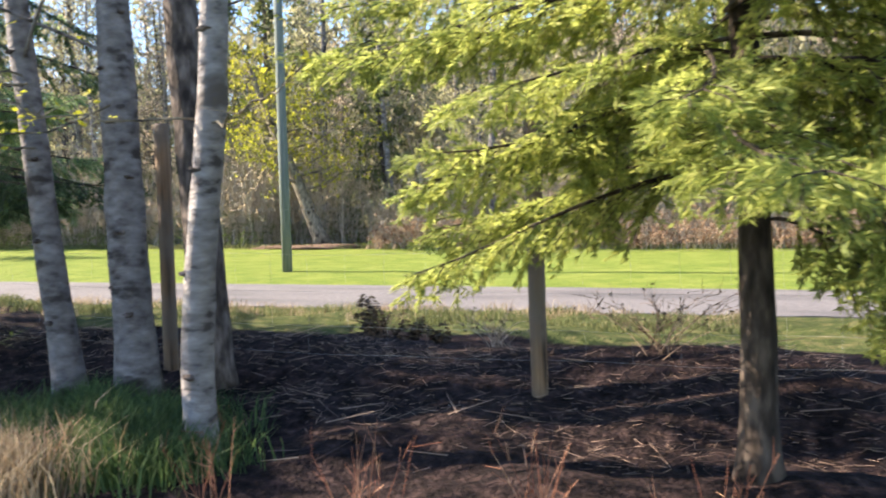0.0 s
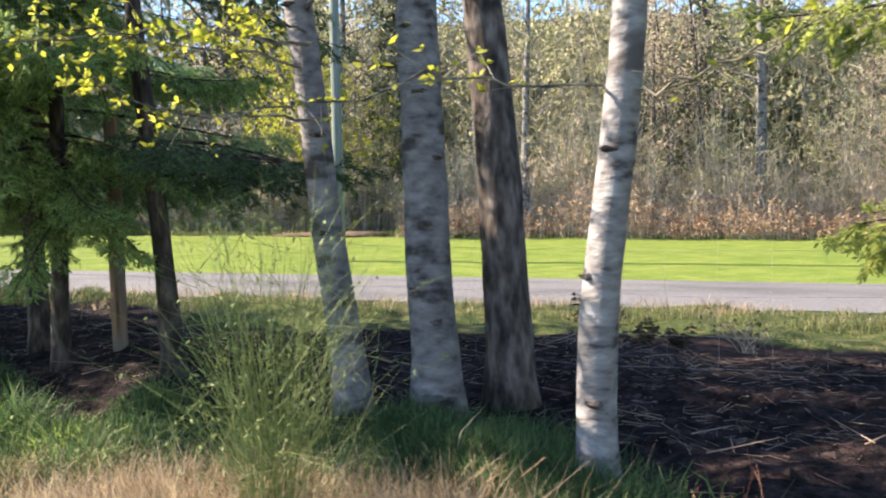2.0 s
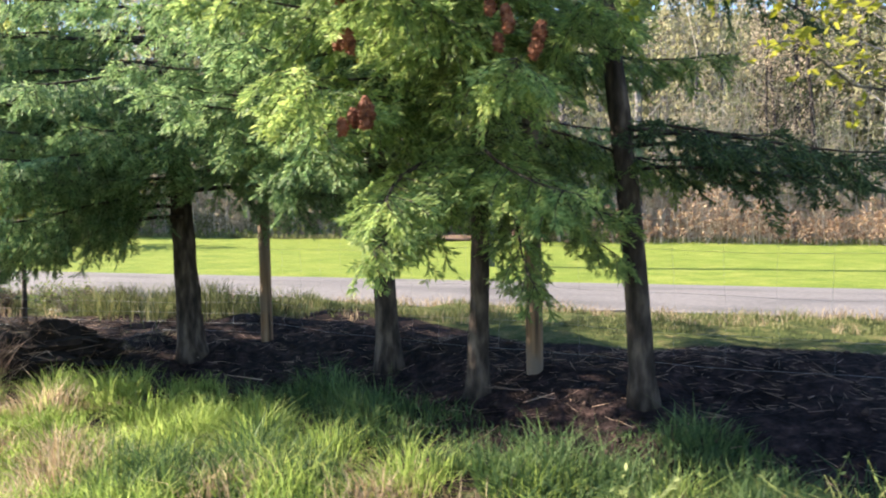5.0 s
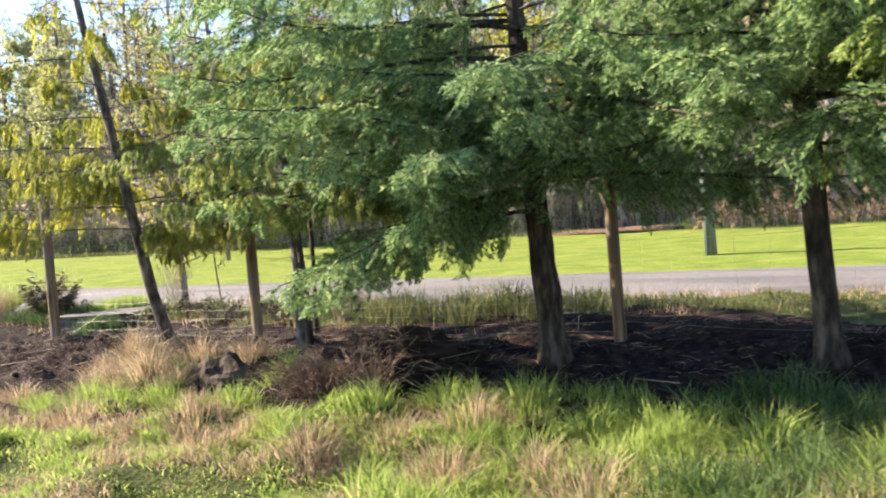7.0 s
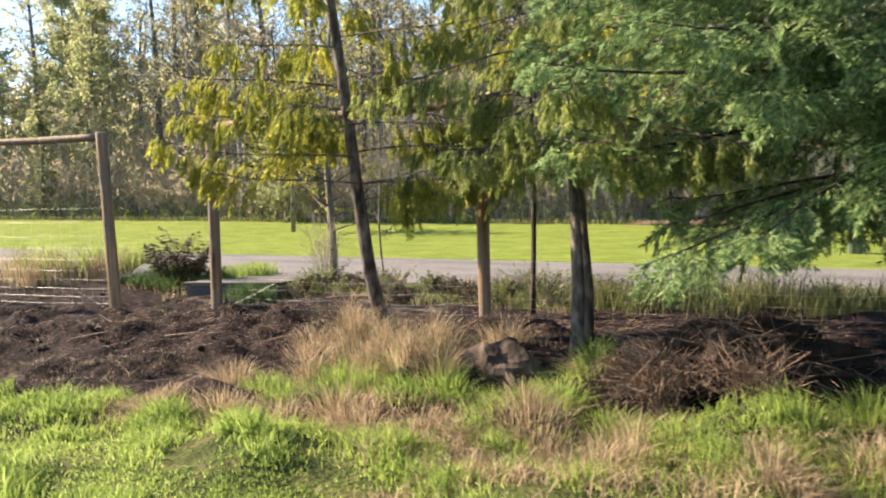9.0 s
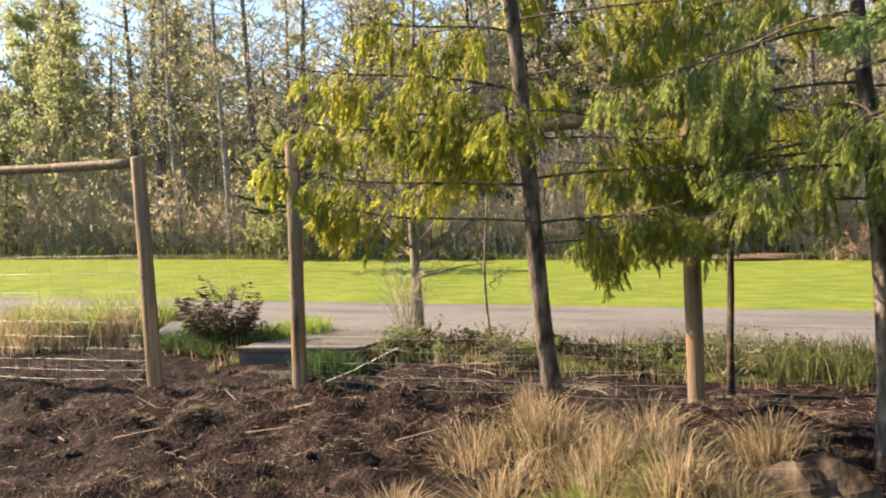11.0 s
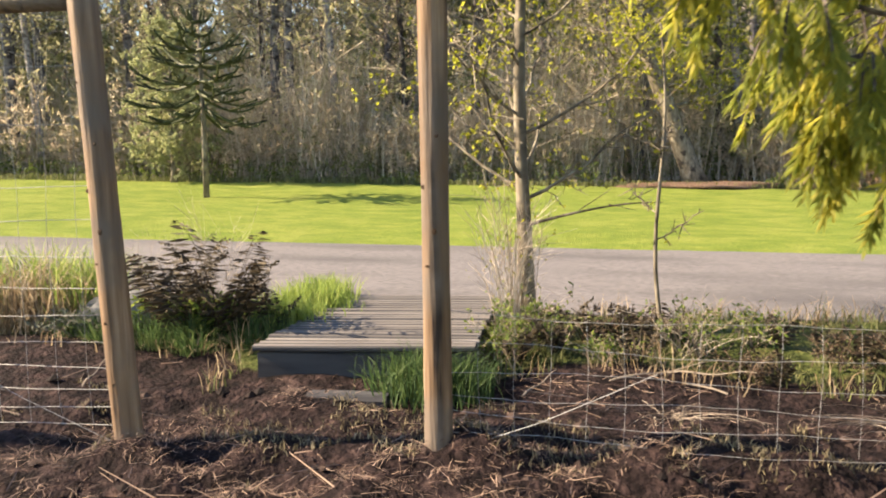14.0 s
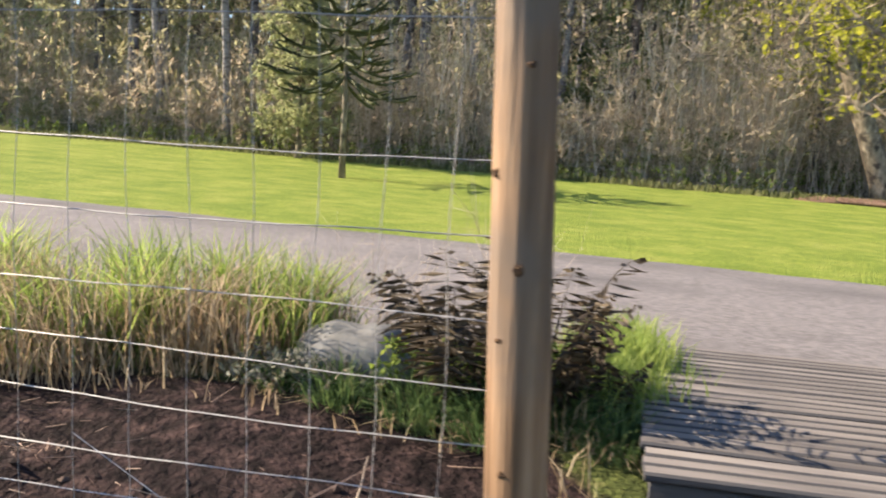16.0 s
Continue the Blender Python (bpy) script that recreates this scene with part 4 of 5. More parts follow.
# ---- small broadleaf trees ----
def twiggy_tree(name, label, base, h, spread, r, leaf, n_limb=16, leaves=900, bark=BARK_PALE, lean=(0, 0), first=0.25, leaf_len=0.05, group="", up=0.7):
    """A branching tree: stem, limbs, twigs, and many small leaves."""
    z0 = float(land(*base)) - 0.05
    tree = thing(name, label, "tree", (*base, z0), group)
    s = np.linspace(0, 1, 16)
    path = np.stack([lean[0] * s + 0.04 * np.sin(s * 6 + base[0]), lean[1] * s + 0.03 * np.sin(s * 8), s * h], 1)
    b, lb, lf = Build(), Build(), Build()
    b.tube(path, r * (1 - s) ** 0.7 + 0.006 + r * 0.4 * np.exp(-s * h / 0.1), 10, 0.04)
    part("trunk", b, bark, tree, smooth=True)
    roots, ends = [], []
    for i in range(n_limb):
        f = first + (0.97 - first) * (i + rng.random()) / n_limb
        a = i * 2.399 + rng.normal() * 0.4
        o = np.array([np.interp(f, s, path[:, k]) for k in range(3)])
        l = spread * (1.05 - 0.75 * (f - first) / (1 - first)) * rng.uniform(0.7, 1.2)
        t = np.linspace(0, 1, 7)
        q = o + np.outer(t * l, [math.cos(a), math.sin(a), 0]) + np.outer(l * up * t ** 1.3, [0, 0, 1]) + rng.normal(size=(7, 3)) * 0.035 * l * t[:, None]
        lb.tube(q, r * 0.24 * (1 - t) * (1.2 - f) + 0.003, 5, cap=False)
        k = int(10 + l * 9)
        ff = rng.uniform(0.15, 1, k)
        root = np.stack([np.interp(ff, t, q[:, j]) for j in range(3)], 1)
        e = root + unit(rng.normal(size=(k, 3)) + [math.cos(a) * 0.6, math.sin(a) * 0.6, 0.3]) * l * rng.uniform(0.15, 0.45, (k, 1))
        roots.append(root), ends.append(e)
    root, e = np.vstack(roots), np.vstack(ends)
    lb.twigs(root, e, 0.005, 0.002)
    w = rng.integers(0, len(root), len(root) * 2)
    g = rng.uniform(0.3, 1, (len(w), 1))
    r2 = root[w] + (e - root)[w] * g
    e2 = r2 + unit(rng.normal(size=(len(w), 3))) * rng.uniform(0.1, 0.3, (len(w), 1)) * spread * 0.5
    lb.twigs(r2, e2, 0.003, 0.0015)
    part("branching", lb, bark, tree, kind="stuff")
    if leaves:
        w = rng.integers(0, len(r2), leaves)
        lf.leaves(r2[w] + (e2 - r2)[w] * rng.uniform(0.2, 1.05, (leaves, 1)), rng.normal(size=(leaves, 3)) + [0, 0, -0.4], leaf_len * rng.uniform(0.7, 1.3, leaves), leaf_len * 0.6)
        part("crown", lf, leaf, tree, "young yellow-green leaves")
    return tree


sapling = twiggy_tree("sapling_tree", "slender pale-barked sapling beside the footbridge", (1.93, 2.09), 4.2, 1.15, 0.055, YOUNG, 34, 2600, BARK_PALE, (0.06, 0), 0.22, 0.042)
twiggy_tree("sapling_tree", "thin bare sapling on the verge", (2.88, 1.78), 2.2, 0.3, 0.010, YOUNG, 6, 14, BARK_PALE, (-0.06, 0), 0.3, 0.03)
reach = np.linspace(0, 1, 9)
low_bough = Build()
low_bough.tube(np.stack([0.02 + 0.95 * reach, -0.1 * reach, 0.82 + 0.26 * reach - 0.1 * reach ** 3], 1), 0.011 * (1 - reach) + 0.003, 6, 0.05)
low_bough.twigs([(0.4, -0.04, 0.93), (0.6, -0.06, 0.97), (0.75, -0.08, 1.0)], [(0.62, -0.1, 1.08), (0.8, 0.02, 0.92), (0.98, -0.2, 1.12)], 0.004, 0.002)
part("bough", low_bough, BARK_DARK, sapling, "dark bare low bough", smooth=True)
maple = twiggy_tree("maple_tree", "leaning maple with yellow-green spring leaves", (6.5, 20.0), 8, 3.6, 0.29, YOUNG, 26, 6000, BARK_PALE, (-3.0, -0.3), 0.26, 0.12, up=0.35)
twiggy_tree("willow_tree", "rounded pale green willow at the wood's edge", (-8.3, 18.3), 4.6, 1.6, 0.08, WILLOW, 60, 42000, BARK_PALE, (0, 0), 0.06, 0.065, up=0.5)
mb = Build()
mb.blob((0, 0, 0), (2.3, 0.9, 0.16), 0.2, 24, 10, seed=2)
solid("mulch_mound", mb, MULCH, "low mound of red bark mulch under the maple", "mulch", (6.3, 18.9, float(land(6.3, 18.9))), smooth=True)


# ---- woods beyond the lawn ----
def wood_tree(label, h, r, bark, leaf, leaves, bare=0.3, big=0.22, needle=False):
    tree = thing("woodland_tree", label, "tree", (0, 0, -200), "trees of the wood")
    s = np.linspace(0, 1, 14)
    b, lb, lf = Build(), Build(), Build()
    path = np.stack([0.25 * np.sin(s * 3.0 + h), 0.15 * np.sin(s * 4 + r * 9), s * h], 1)
    b.tube(path, r * (1 - s) ** 0.7 + 0.02, 8, 0.04)
    part("trunk", b, bark, tree, smooth=True)
    R, E = [], []
    for i in range(46):
        f = bare + (0.98 - bare) * (i + rng.random()) / 46
        a = i * 2.399
        o = np.array([np.interp(f, s, path[:, k]) for k in range(3)])
        l = (h * 0.20 * (1.05 - f) + 0.4) * rng.uniform(0.6, 1.2) * (1.0 if needle else 1.25)
        e = o + np.array([math.cos(a), math.sin(a), -0.3 if needle else rng.uniform(0.2, 0.9)]) * l
        R.append(o), E.append(e)
    R, E = np.array(R), np.array(E)
    lb.twigs(R, E, r * 0.16, 0.01)
    w = rng.integers(0, len(R), 220)
    g = rng.uniform(0.25, 1, (220, 1))
    R2 = R[w] + (E - R)[w] * g
    E2 = R2 + unit(rng.normal(size=(220, 3)) + [0, 0, -0.3 if needle else 0.4]) * rng.uniform(0.3, 1.0, (220, 1))
    lb.twigs(R2, E2, 0.012, 0.005)
    part("branching", lb, bark, tree, kind="stuff")
    w = rng.integers(0, 220, leaves)
    lf.leaves(R2[w] + (E2 - R2)[w] * rng.uniform(0, 1.1, (leaves, 1)) + rng.normal(size=(leaves, 3)) * 0.08, rng.normal(size=(leaves, 3)), big * rng.uniform(0.6, 1.4, leaves), big * 0.5)
    part("crown", lf, leaf, tree)
    return tree


KINDS = [wood_tree("tall bare grey-stemmed woodland tree with thin spring leaves", 13, 0.17, BARK_GREY, WOODS_LEAF, 1700, 0.3, 0.17),
         wood_tree("pale birch-like woodland tree with fine twigs", 12, 0.13, BARK_BIRCH, WOODS_LEAF, 1300, 0.35, 0.15),
         wood_tree("dark woodland conifer with sweeping boughs", 14, 0.2, BARK_DARK, WOODS_DARK, 3200, 0.08, 0.3, True),
         wood_tree("thin brown-stemmed woodland tree, nearly bare", 10, 0.09, BARK_DARK, WOODS_BROWN, 1500, 0.2, 0.14)]
KINDS.append(wood_tree("pale green hazy-crowned tree at the wood's edge", 10, 0.12, BARK_PALE, WILLOW, 6500, 0.12, 0.19))
place_rng = np.random.default_rng(21)
first_used = [False] * len(KINDS)


def plant(kind, x, y, size, turn):
    m = pose(x, y, float(land(x, y)) - 0.1, 0, 0, turn)
    if not first_used[kind]:
        first_used[kind] = True
        KINDS[kind].matrix_basis = m @ Matrix.Scale(size, 4)
    else:
        ob = copy_thing(KINDS[kind], m)
        ob.scale = (size, size, size)


for x, y, kd, sz in ((-11.6, 20.2, 1, 1.0), (-14.2, 21, 1, 0.9), (-15.6, 22, 0, 1.0), (-6.2, 22, 0, 1.05), (-4.3, 21.2, 1, 0.95), (-1.9, 22.5, 1, 0.9),
                     (-21, 19.3, 2, 0.35), (-18, 23, 0, 1.0), (0.4, 21.5, 3, 1.1), (-9.3, 23, 0, 0.95), (-20.5, 22, 4, 1.0), (-24, 24, 4, 1.15), (-28, 22.5, 4, 1.1), (-32, 25, 4, 1.2), (-17.5, 26, 4, 1.1), (-36, 22, 4, 1.1), (-40, 26, 4, 1.2), (-26, 28, 4, 1.3), (-13, 24.5, 0, 1.1), (13.4, 20, 0, 0.9)):
    plant(kd, x, y, sz, place_rng.uniform(0, 360))
for i in range(74):
    x, y = place_rng.uniform(-38, 44), 20.5 + place_rng.random() ** 1.4 * 17
    kd = int(place_rng.choice([0, 1, 2, 3], p=[0.36, 0.14, 0.20, 0.30]))
    if -16 < x - y * -0.35 < 2 and kd == 2 and place_rng.random() < 0.7:
        kd = 3
    plant(kd, x, y, place_rng.uniform(0.75, 1.15), place_rng.uniform(0, 360))


def brush(name, label, xr, yr, n, hgt, leaf, n_leaf, leaf_size, stem=TWIG, r=0.012, slim=0.0):
    """A thicket of upright stems and leaves."""
    x, y = rng.uniform(*xr, n), rng.uniform(*yr, n)
    y = np.where((np.abs(x - 6.2) < 2.0) & (y < 20.9), y + 2.4, y)
    z = land(x, y)
    h = hgt * rng.uniform(0.35, 1.15, n) * (0.75 + 0.35 * np.sin(x * 0.9) * np.sin(x * 0.37 + 2))
    p = np.stack([x, y, z - 0.05], 1)
    q = p + np.stack([rng.normal(size=n) * 0.16 * h, rng.normal(size=n) * 0.16 * h, h], 1)
    st, lf = Build(), Build()
    st.twigs(p, q, r, r * 0.4)
    w = rng.integers(0, n, n * 3)
    g = rng.uniform(0.25, 1, (n * 3, 1))
    a = p[w] + (q - p)[w] * g
    e = a + unit(rng.normal(size=(n * 3, 3)) + [0, 0, 0.5]) * (h[w] * rng.uniform(0.1, 0.35, n * 3))[:, None]
    st.twigs(a, e, r * 0.5, r * 0.2)
    w = rng.integers(0, len(a), n_leaf)
    lf.leaves(a[w] + (e - a)[w] * rng.uniform(0, 1.1, (n_leaf, 1)), rng.normal(size=(n_leaf, 3)) + [0, 0, slim], leaf_size * (1 + slim) * rng.uniform(0.5, 1.5, n_leaf), leaf_size * (0.55 - 0.25 * slim))
    t = thing(name, label, "undergrowth", kind="stuff")
    part("stem_tuft", st, stem, t, kind="stuff")
    part("foliage", lf, leaf, t, kind="stuff")


brush("thicket", "grey-brown leafless thicket at the edge of the wood", (-32, 42), (19.6, 25), 4200, 4.2, WOODS_BROWN, 70000, 0.13, TWIG_PALE, 0.009, 1.0)
brush("thicket", "pale bare alder saplings in the wood", (-30, 42), (20, 27), 2200, 6.5, WOODS_LEAF, 55000, 0.14, TWIG_PALE, 0.012, 0.7)
brush("thicket", "dense pale upright saplings at the edge of the wood", (-7.5, 5), (19.5, 21), 500, 4.6, WOODS_BROWN, 9000, 0.09, TWIG_PALE, 0.011, 1.0)
brush("evergreen_undergrowth", "dark evergreen undergrowth deep in the wood", (-45, 60), (29, 42), 1500, 7.0, WOODS_DARK, 40000, 0.32)
brush("far_wood", "hazy olive and grey crowns of the farther wood", (2, 75), (31, 46), 1500, 13.0, WOODS_LEAF, 48000, 0.42, TWIG_PALE, 0.03)
brush("far_wood", "hazy olive and grey crowns of the farther wood", (-60, 2), (34, 48), 1300, 13.5, WOODS_LEAF, 46000, 0.5, TWIG_PALE, 0.03)
brush("evergreen_undergrowth", "low dark green shrubs along the lawn's edge", (-32, 12), (18.9, 20.6), 1700, 0.8, BUSH_G, 32000, 0.07)
brush("bramble", "tan bramble thicket along the lawn's edge", (9, 40), (17.8, 20.5), 2400, 1.7, BRAMBLE, 32000, 0.105, TWIG_PALE, 0.006)

brush("evergreen_undergrowth", "dull olive shrubs standing before the wood", (-30, 8), (19.3, 20.8), 900, 2.0, VERGE_DULL, 30000, 0.07, TWIG, 0.006, 0.3)


# ---- grasses and litter ----
def grass_patch(name, label, pts, h, mat, w=0.007, bend=0.45, jitter=0.35, category="grass"):
    n = len(pts)
    p = np.stack([pts[:, 0], pts[:, 1], land(pts[:, 0], pts[:, 1]) - 0.02], 1)
    hh = np.broadcast_to(h, n) * rng.uniform(1 - jitter, 1 + jitter, n)
    a = rng.uniform(0, 6.28, n)
    k = rng.uniform(0.1, 1, n) * bend * hh
    b = Build()
    b.blades(p, hh, w * rng.uniform(0.7, 1.4, n), np.stack([np.cos(a) * k, np.sin(a) * k, -0.15 * k], 1))
    return solid(name, b, mat, label, category, kind="stuff")


def scatter(n, xr, yr, keep=None):
    p = np.stack([rng.uniform(*xr, n), rng.uniform(*yr, n)], 1)
    return p if keep is None else p[keep(p[:, 0], p[:, 1])]


def clumped(centres, n, spread):
    c = np.asarray(centres)
    w = rng.integers(0, len(c), n)
    return c[w] + rng.normal(size=(n, 2)) * spread


def dist(x, y):
    return fence_y(x) - y


def patch_noise(x, y, s=1.0, o=0.0):
    return lumps(x * s + o, y * s + o * 0.7) * 12


def tussock(label, x, y, n, h, r, mat, dead=0, under=None):
    """One tuft of grass, its blades arching outwards from a tight root."""
    a, q = rng.uniform(0, 6.28, n), rng.random(n) ** 0.7
    o = np.stack([np.cos(a), np.sin(a), np.zeros(n)], 1)
    gx, gy = x + o[:, 0] * q * r, y + o[:, 1] * q * r
    base = np.array([x, y, float(land(x, y))])
    p = np.stack([gx, gy, land(gx, gy) - 0.02], 1) - base
    hh = h * rng.uniform(0.3, 1.2, n) * (1 - 0.3 * q)
    k = hh * (0.12 + 0.75 * q * rng.uniform(0.5, 1.3, n))
    b = Build()
    b.blades(p, hh, 0.0065 * rng.uniform(0.7, 1.4, n), o * k[:, None] + np.stack([rng.normal(size=n) * 0.24 * h, rng.normal(size=n) * 0.24 * h, -0.4 * k], 1))
    t = thing("grass_tussock", label, "grass", base, "tussocks")
    part("blade_tuft", b, mat, t, kind="stuff")
    if dead:
        d = Build()
        m = dead
        a = rng.uniform(0, 6.28, m)
        o = np.stack([np.cos(a), np.sin(a), np.zeros(m)], 1)
        k = h * rng.uniform(0.4, 0.9, m)
        d.blades(np.stack([o[:, 0] * r * 0.7, o[:, 1] * r * 0.7, np.zeros(m) - 0.01], 1), h * rng.uniform(0.15, 0.45, m), 0.006, o * k[:, None] - [0, 0, 0.05])
        part("outer_blade_tuft", d, under or GRASS_DRY, t, "dark green outer blades" if under else "bleached dead blades", kind="stuff")


# meadow grass in front of the bank
m_pts = scatter(150000, (8.6, 22), (-8.2, -1.8), lambda x, y: (dist(x, y) > np.interp(x, [8.4, 9.4, 10], [1.9, 1.7, 2.3]) + 0.5 * patch_noise(x, y, 0.8)) & (rng.random(len(x)) < np.interp(x, [13.2, 14, 22], [1, 0.1, 0.1]) * (0.5 + 0.6 * patch_noise(x, y, 1.6, 3))))
grass_patch("meadow_grass", "bright green tufted meadow grass", m_pts, np.clip(0.08 + 0.17 * patch_noise(m_pts[:, 0], m_pts[:, 1], 2.4, 6), 0.03, 0.36), GRASS, 0.008, 1.1)
w_pts = scatter(100000, (1.0, 8.8), (-5.9, -2.4), lambda x, y: (dist(x, y) > np.interp(x, [1, 3.4, 5, 8.6], [2.7, 2.7, 2.7, 2.2]) + 0.35 * patch_noise(x, y, 1.2)) & (rng.random(len(x)) < (0.8 + 0.6 * patch_noise(x, y, 2.6, 3)) * np.clip((y + 5.8 + 0.3 * patch_noise(x, y, 1.5)) / 1.2, 0, 1)))
grass_patch("meadow_grass", "short mossy yellow-green grass with hollows", w_pts, np.clip(0.085 + 0.1 * patch_noise(w_pts[:, 0], w_pts[:, 1], 3.0, 6), 0.05, 0.2), GRASS, 0.01, 0.9)
# Grass right of the firs, painted dark where tree shade should fall.
l_pts = scatter(34000, (6.8, 13.6), (-5.5, -2.2), lambda x, y: (x > 9.8 + 0.4 * patch_noise(x, y, 1.5)) & (dist(x, y) > 0.8) & (dist(x, y) < 3.4) & (patch_noise(x, y, 2.0, 8) > -0.55))
grass_patch("meadow_grass", "long grass in front of the firs, tree shade put into its dark green", l_pts, np.clip(0.18 + 0.18 * patch_noise(l_pts[:, 0], l_pts[:, 1], 2.7, 1), 0.06, 0.42), SHADE_SEDGE, 0.009, 1.0)
f_pts = scatter(9000, (8.2, 10.4), (-5.0, -2.2), lambda x, y: (dist(x, y) > 1.3 + 0.3 * patch_noise(x, y, 1.3, 2)) & (patch_noise(x, y, 2.2, 4) > -0.2))
grass_patch("meadow_grass", "fresh long grass edging the soil bank", f_pts, np.clip(0.17 + 0.18 * patch_noise(f_pts[:, 0], f_pts[:, 1], 2.5, 1), 0.06, 0.4), GRASS, 0.009, 1.0)
d_c = scatter(130, (8.8, 14.5), (-6.6, -2.0), lambda x, y: (dist(x, y) > 2.2) & (patch_noise(x, y, 0.9, 2) > -0.1))
grass_patch("dry_grass", "tan dry grass tufts in the meadow", clumped(d_c, 8000, 0.12), 0.24, GRASS_DRY, 0.007, 1.1)
grass_patch("dry_grass", "thick tan dry grass beneath the broadleaf trees", clumped([(14.6, -5.5), (15.2, -5.6), (14.2, -5.8), (13.9, -5.6), (15.0, -5.9)], 17000, 0.24), 0.40, GRASS_DRY, 0.006, 0.8)
# Clumps at the alders, their shade painted in with the dark blade colour.
s_pts = clumped([(13.5, -4.7), (13.9, -4.9), (14.3, -4.5), (14.7, -4.7), (15.1, -4.4), (15.5, -4.7), (15.75, -5.0), (15.2, -5.0), (14.2, -5.1), (15.6, -4.2), (14.9, -4.2), (15.9, -4.9)], 15000, 0.2)
grass_patch("shade_grass", "grass in clumps around the alder stems, shade put into its dark green", s_pts, 0.26, SHADE_SEDGE, 0.009, 1.0)
# tussocks in the hollow ground round the stump
for tx, ty, th, tr in ((3.45, -1.25, 0.3, 0.2), (4.58, -1.0, 0.42, 0.2), (4.12, -3.0, 0.28, 0.22), (6.13, -3.35, 0.26, 0.24), (5.83, -3.86, 0.2, 0.26), (3.61, -2.97, 0.26, 0.2), (5.3, -1.15, 0.4, 0.16),
                       (8.43, -3.79, 0.34, 0.26), (9.4, -4.2, 0.34, 0.28), (6.63, -3.25, 0.3, 0.24), (8.39, -3.01, 0.36, 0.22), (4.05, -1.35, 0.45, 0.22), (3.85, -1.2, 0.42, 0.2), (4.35, -1.6, 0.42, 0.2),
                       (4.9, -1.6, 0.46, 0.18), (5.05, -2.15, 0.3, 0.16), (7.4, -3.6, 0.22, 0.22), (7.9, -3.3, 0.28, 0.2), (4.85, -3.1, 0.18, 0.24), (5.3, -3.35, 0.16, 0.26), (2.9, -2.9, 0.2, 0.2), (9.0, -3.7, 0.3, 0.2), (4.3, -1.95, 0.42, 0.2), (4.75, -2.05, 0.44, 0.18), (4.45, -2.75, 0.34, 0.2), (3.2, -2.2, 0.28, 0.2), (5.95, -2.95, 0.3, 0.22), (6.5, -3.6, 0.26, 0.22), (3.75, -1.9, 0.34, 0.2)):
    tussock("dry tan grass tussock arching over dark soil", tx, ty, 480, th * 1.15, tr * 1.25, GRASS_DRY, 60, SHADE_SEDGE)
for tx, ty, th, tr in ((4.54, -2.38, 0.3, 0.24), (4.61, -1.9, 0.3, 0.2), (5.64, -2.73, 0.26, 0.22), (6.19, -1.9, 0.32, 0.2), (5.77, -2.4, 0.26, 0.2), (6.9, -3.2, 0.26, 0.24), (9.77, -3.21, 0.4, 0.26), (8.66, -2.69, 0.4, 0.24),
                       (6.45, -2.75, 0.28, 0.2), (10.3, -3.42, 0.4, 0.26), (4.2, -2.1, 0.28, 0.22), (5.0, -2.7, 0.22, 0.22), (7.6, -2.95, 0.3, 0.24), (8.0, -2.5, 0.34, 0.24), (3.9, -2.55, 0.22, 0.2), (7.9, -3.9, 0.24, 0.24),
                       (9.2, -3.0, 0.34, 0.24), (10.9, -3.7, 0.36, 0.26), (11.6, -4.3, 0.36, 0.26), (9.9, -4.1, 0.3, 0.24), (12.3, -4.5, 0.34, 0.24), (12.9, -4.5, 0.34, 0.22), (4.95, -1.85, 0.42, 0.2), (4.35, -2.4, 0.38, 0.22), (5.2, -2.45, 0.34, 0.2), (3.6, -2.3, 0.28, 0.2), (4.7, -1.55, 0.4, 0.2), (6.05, -2.5, 0.32, 0.18)):
    tussock("green grass tussock with bleached outer blades", tx, ty, 420, th, tr, GRASS, 90)
x_c = scatter(120, (2.5, 9.5), (-5.0, -2.9), lambda x, y: (dist(x, y) > 2.6) & (patch_noise(x, y, 1.4, 7) > 0.05))
grass_patch("dry_grass", "flattened tan grass among the green", clumped(x_c, 9000, 0.12), 0.12, GRASS_DRY, 0.008, 1.6)
# verge
v_pts = scatter(46000, (-9, 20), (0.2, 2.7), lambda x, y: ((x > 0) | ((y > 1.5 + 0.2 * patch_noise(x, y, 2.0)) & (patch_noise(x, y, 3.0) > 0.15))) & (dist(x, y) < np.interp(x, [0, 1.5, 1.9, 6, 14], [-0.75, -0.75, -1.2, -1.1, -1.6])) & ~((x > 0.2) & (x < 1.75) & (y > 0.6)) & (patch_noise(x, y, 2.3, 4) > np.interp(x, [1.6, 2, 6, 8], [-0.15, 0.22, 0.15, -0.1])))
grass_patch("verge_grass", "mixed green grass along the road verge", v_pts, np.clip(0.12 + 0.22 * patch_noise(v_pts[:, 0], v_pts[:, 1], 2.3, 4), 0.03, 0.42) * np.interp(v_pts[:, 0], [1.6, 2, 6, 10], [1, 0.5, 0.6, 0.5]), VERGE_DULL, 0.010, 0.9)
vd = scatter(24000, (-9, 20), (0.5, 2.8), lambda x, y: ((x > 0) | (y > 1.3)) & (dist(x, y) < np.interp(x, [0, 1.5, 1.9, 6, 14], [-0.75, -0.75, -1.2, -1.1, -1.6])) & ~((x > 0.15) & (x < 1.8)) & (patch_noise(x, y, 2.6, 9) > np.interp(x, [0, 1.5, 2, 8], [0.02, 0.02, 0.6, 0.35])))
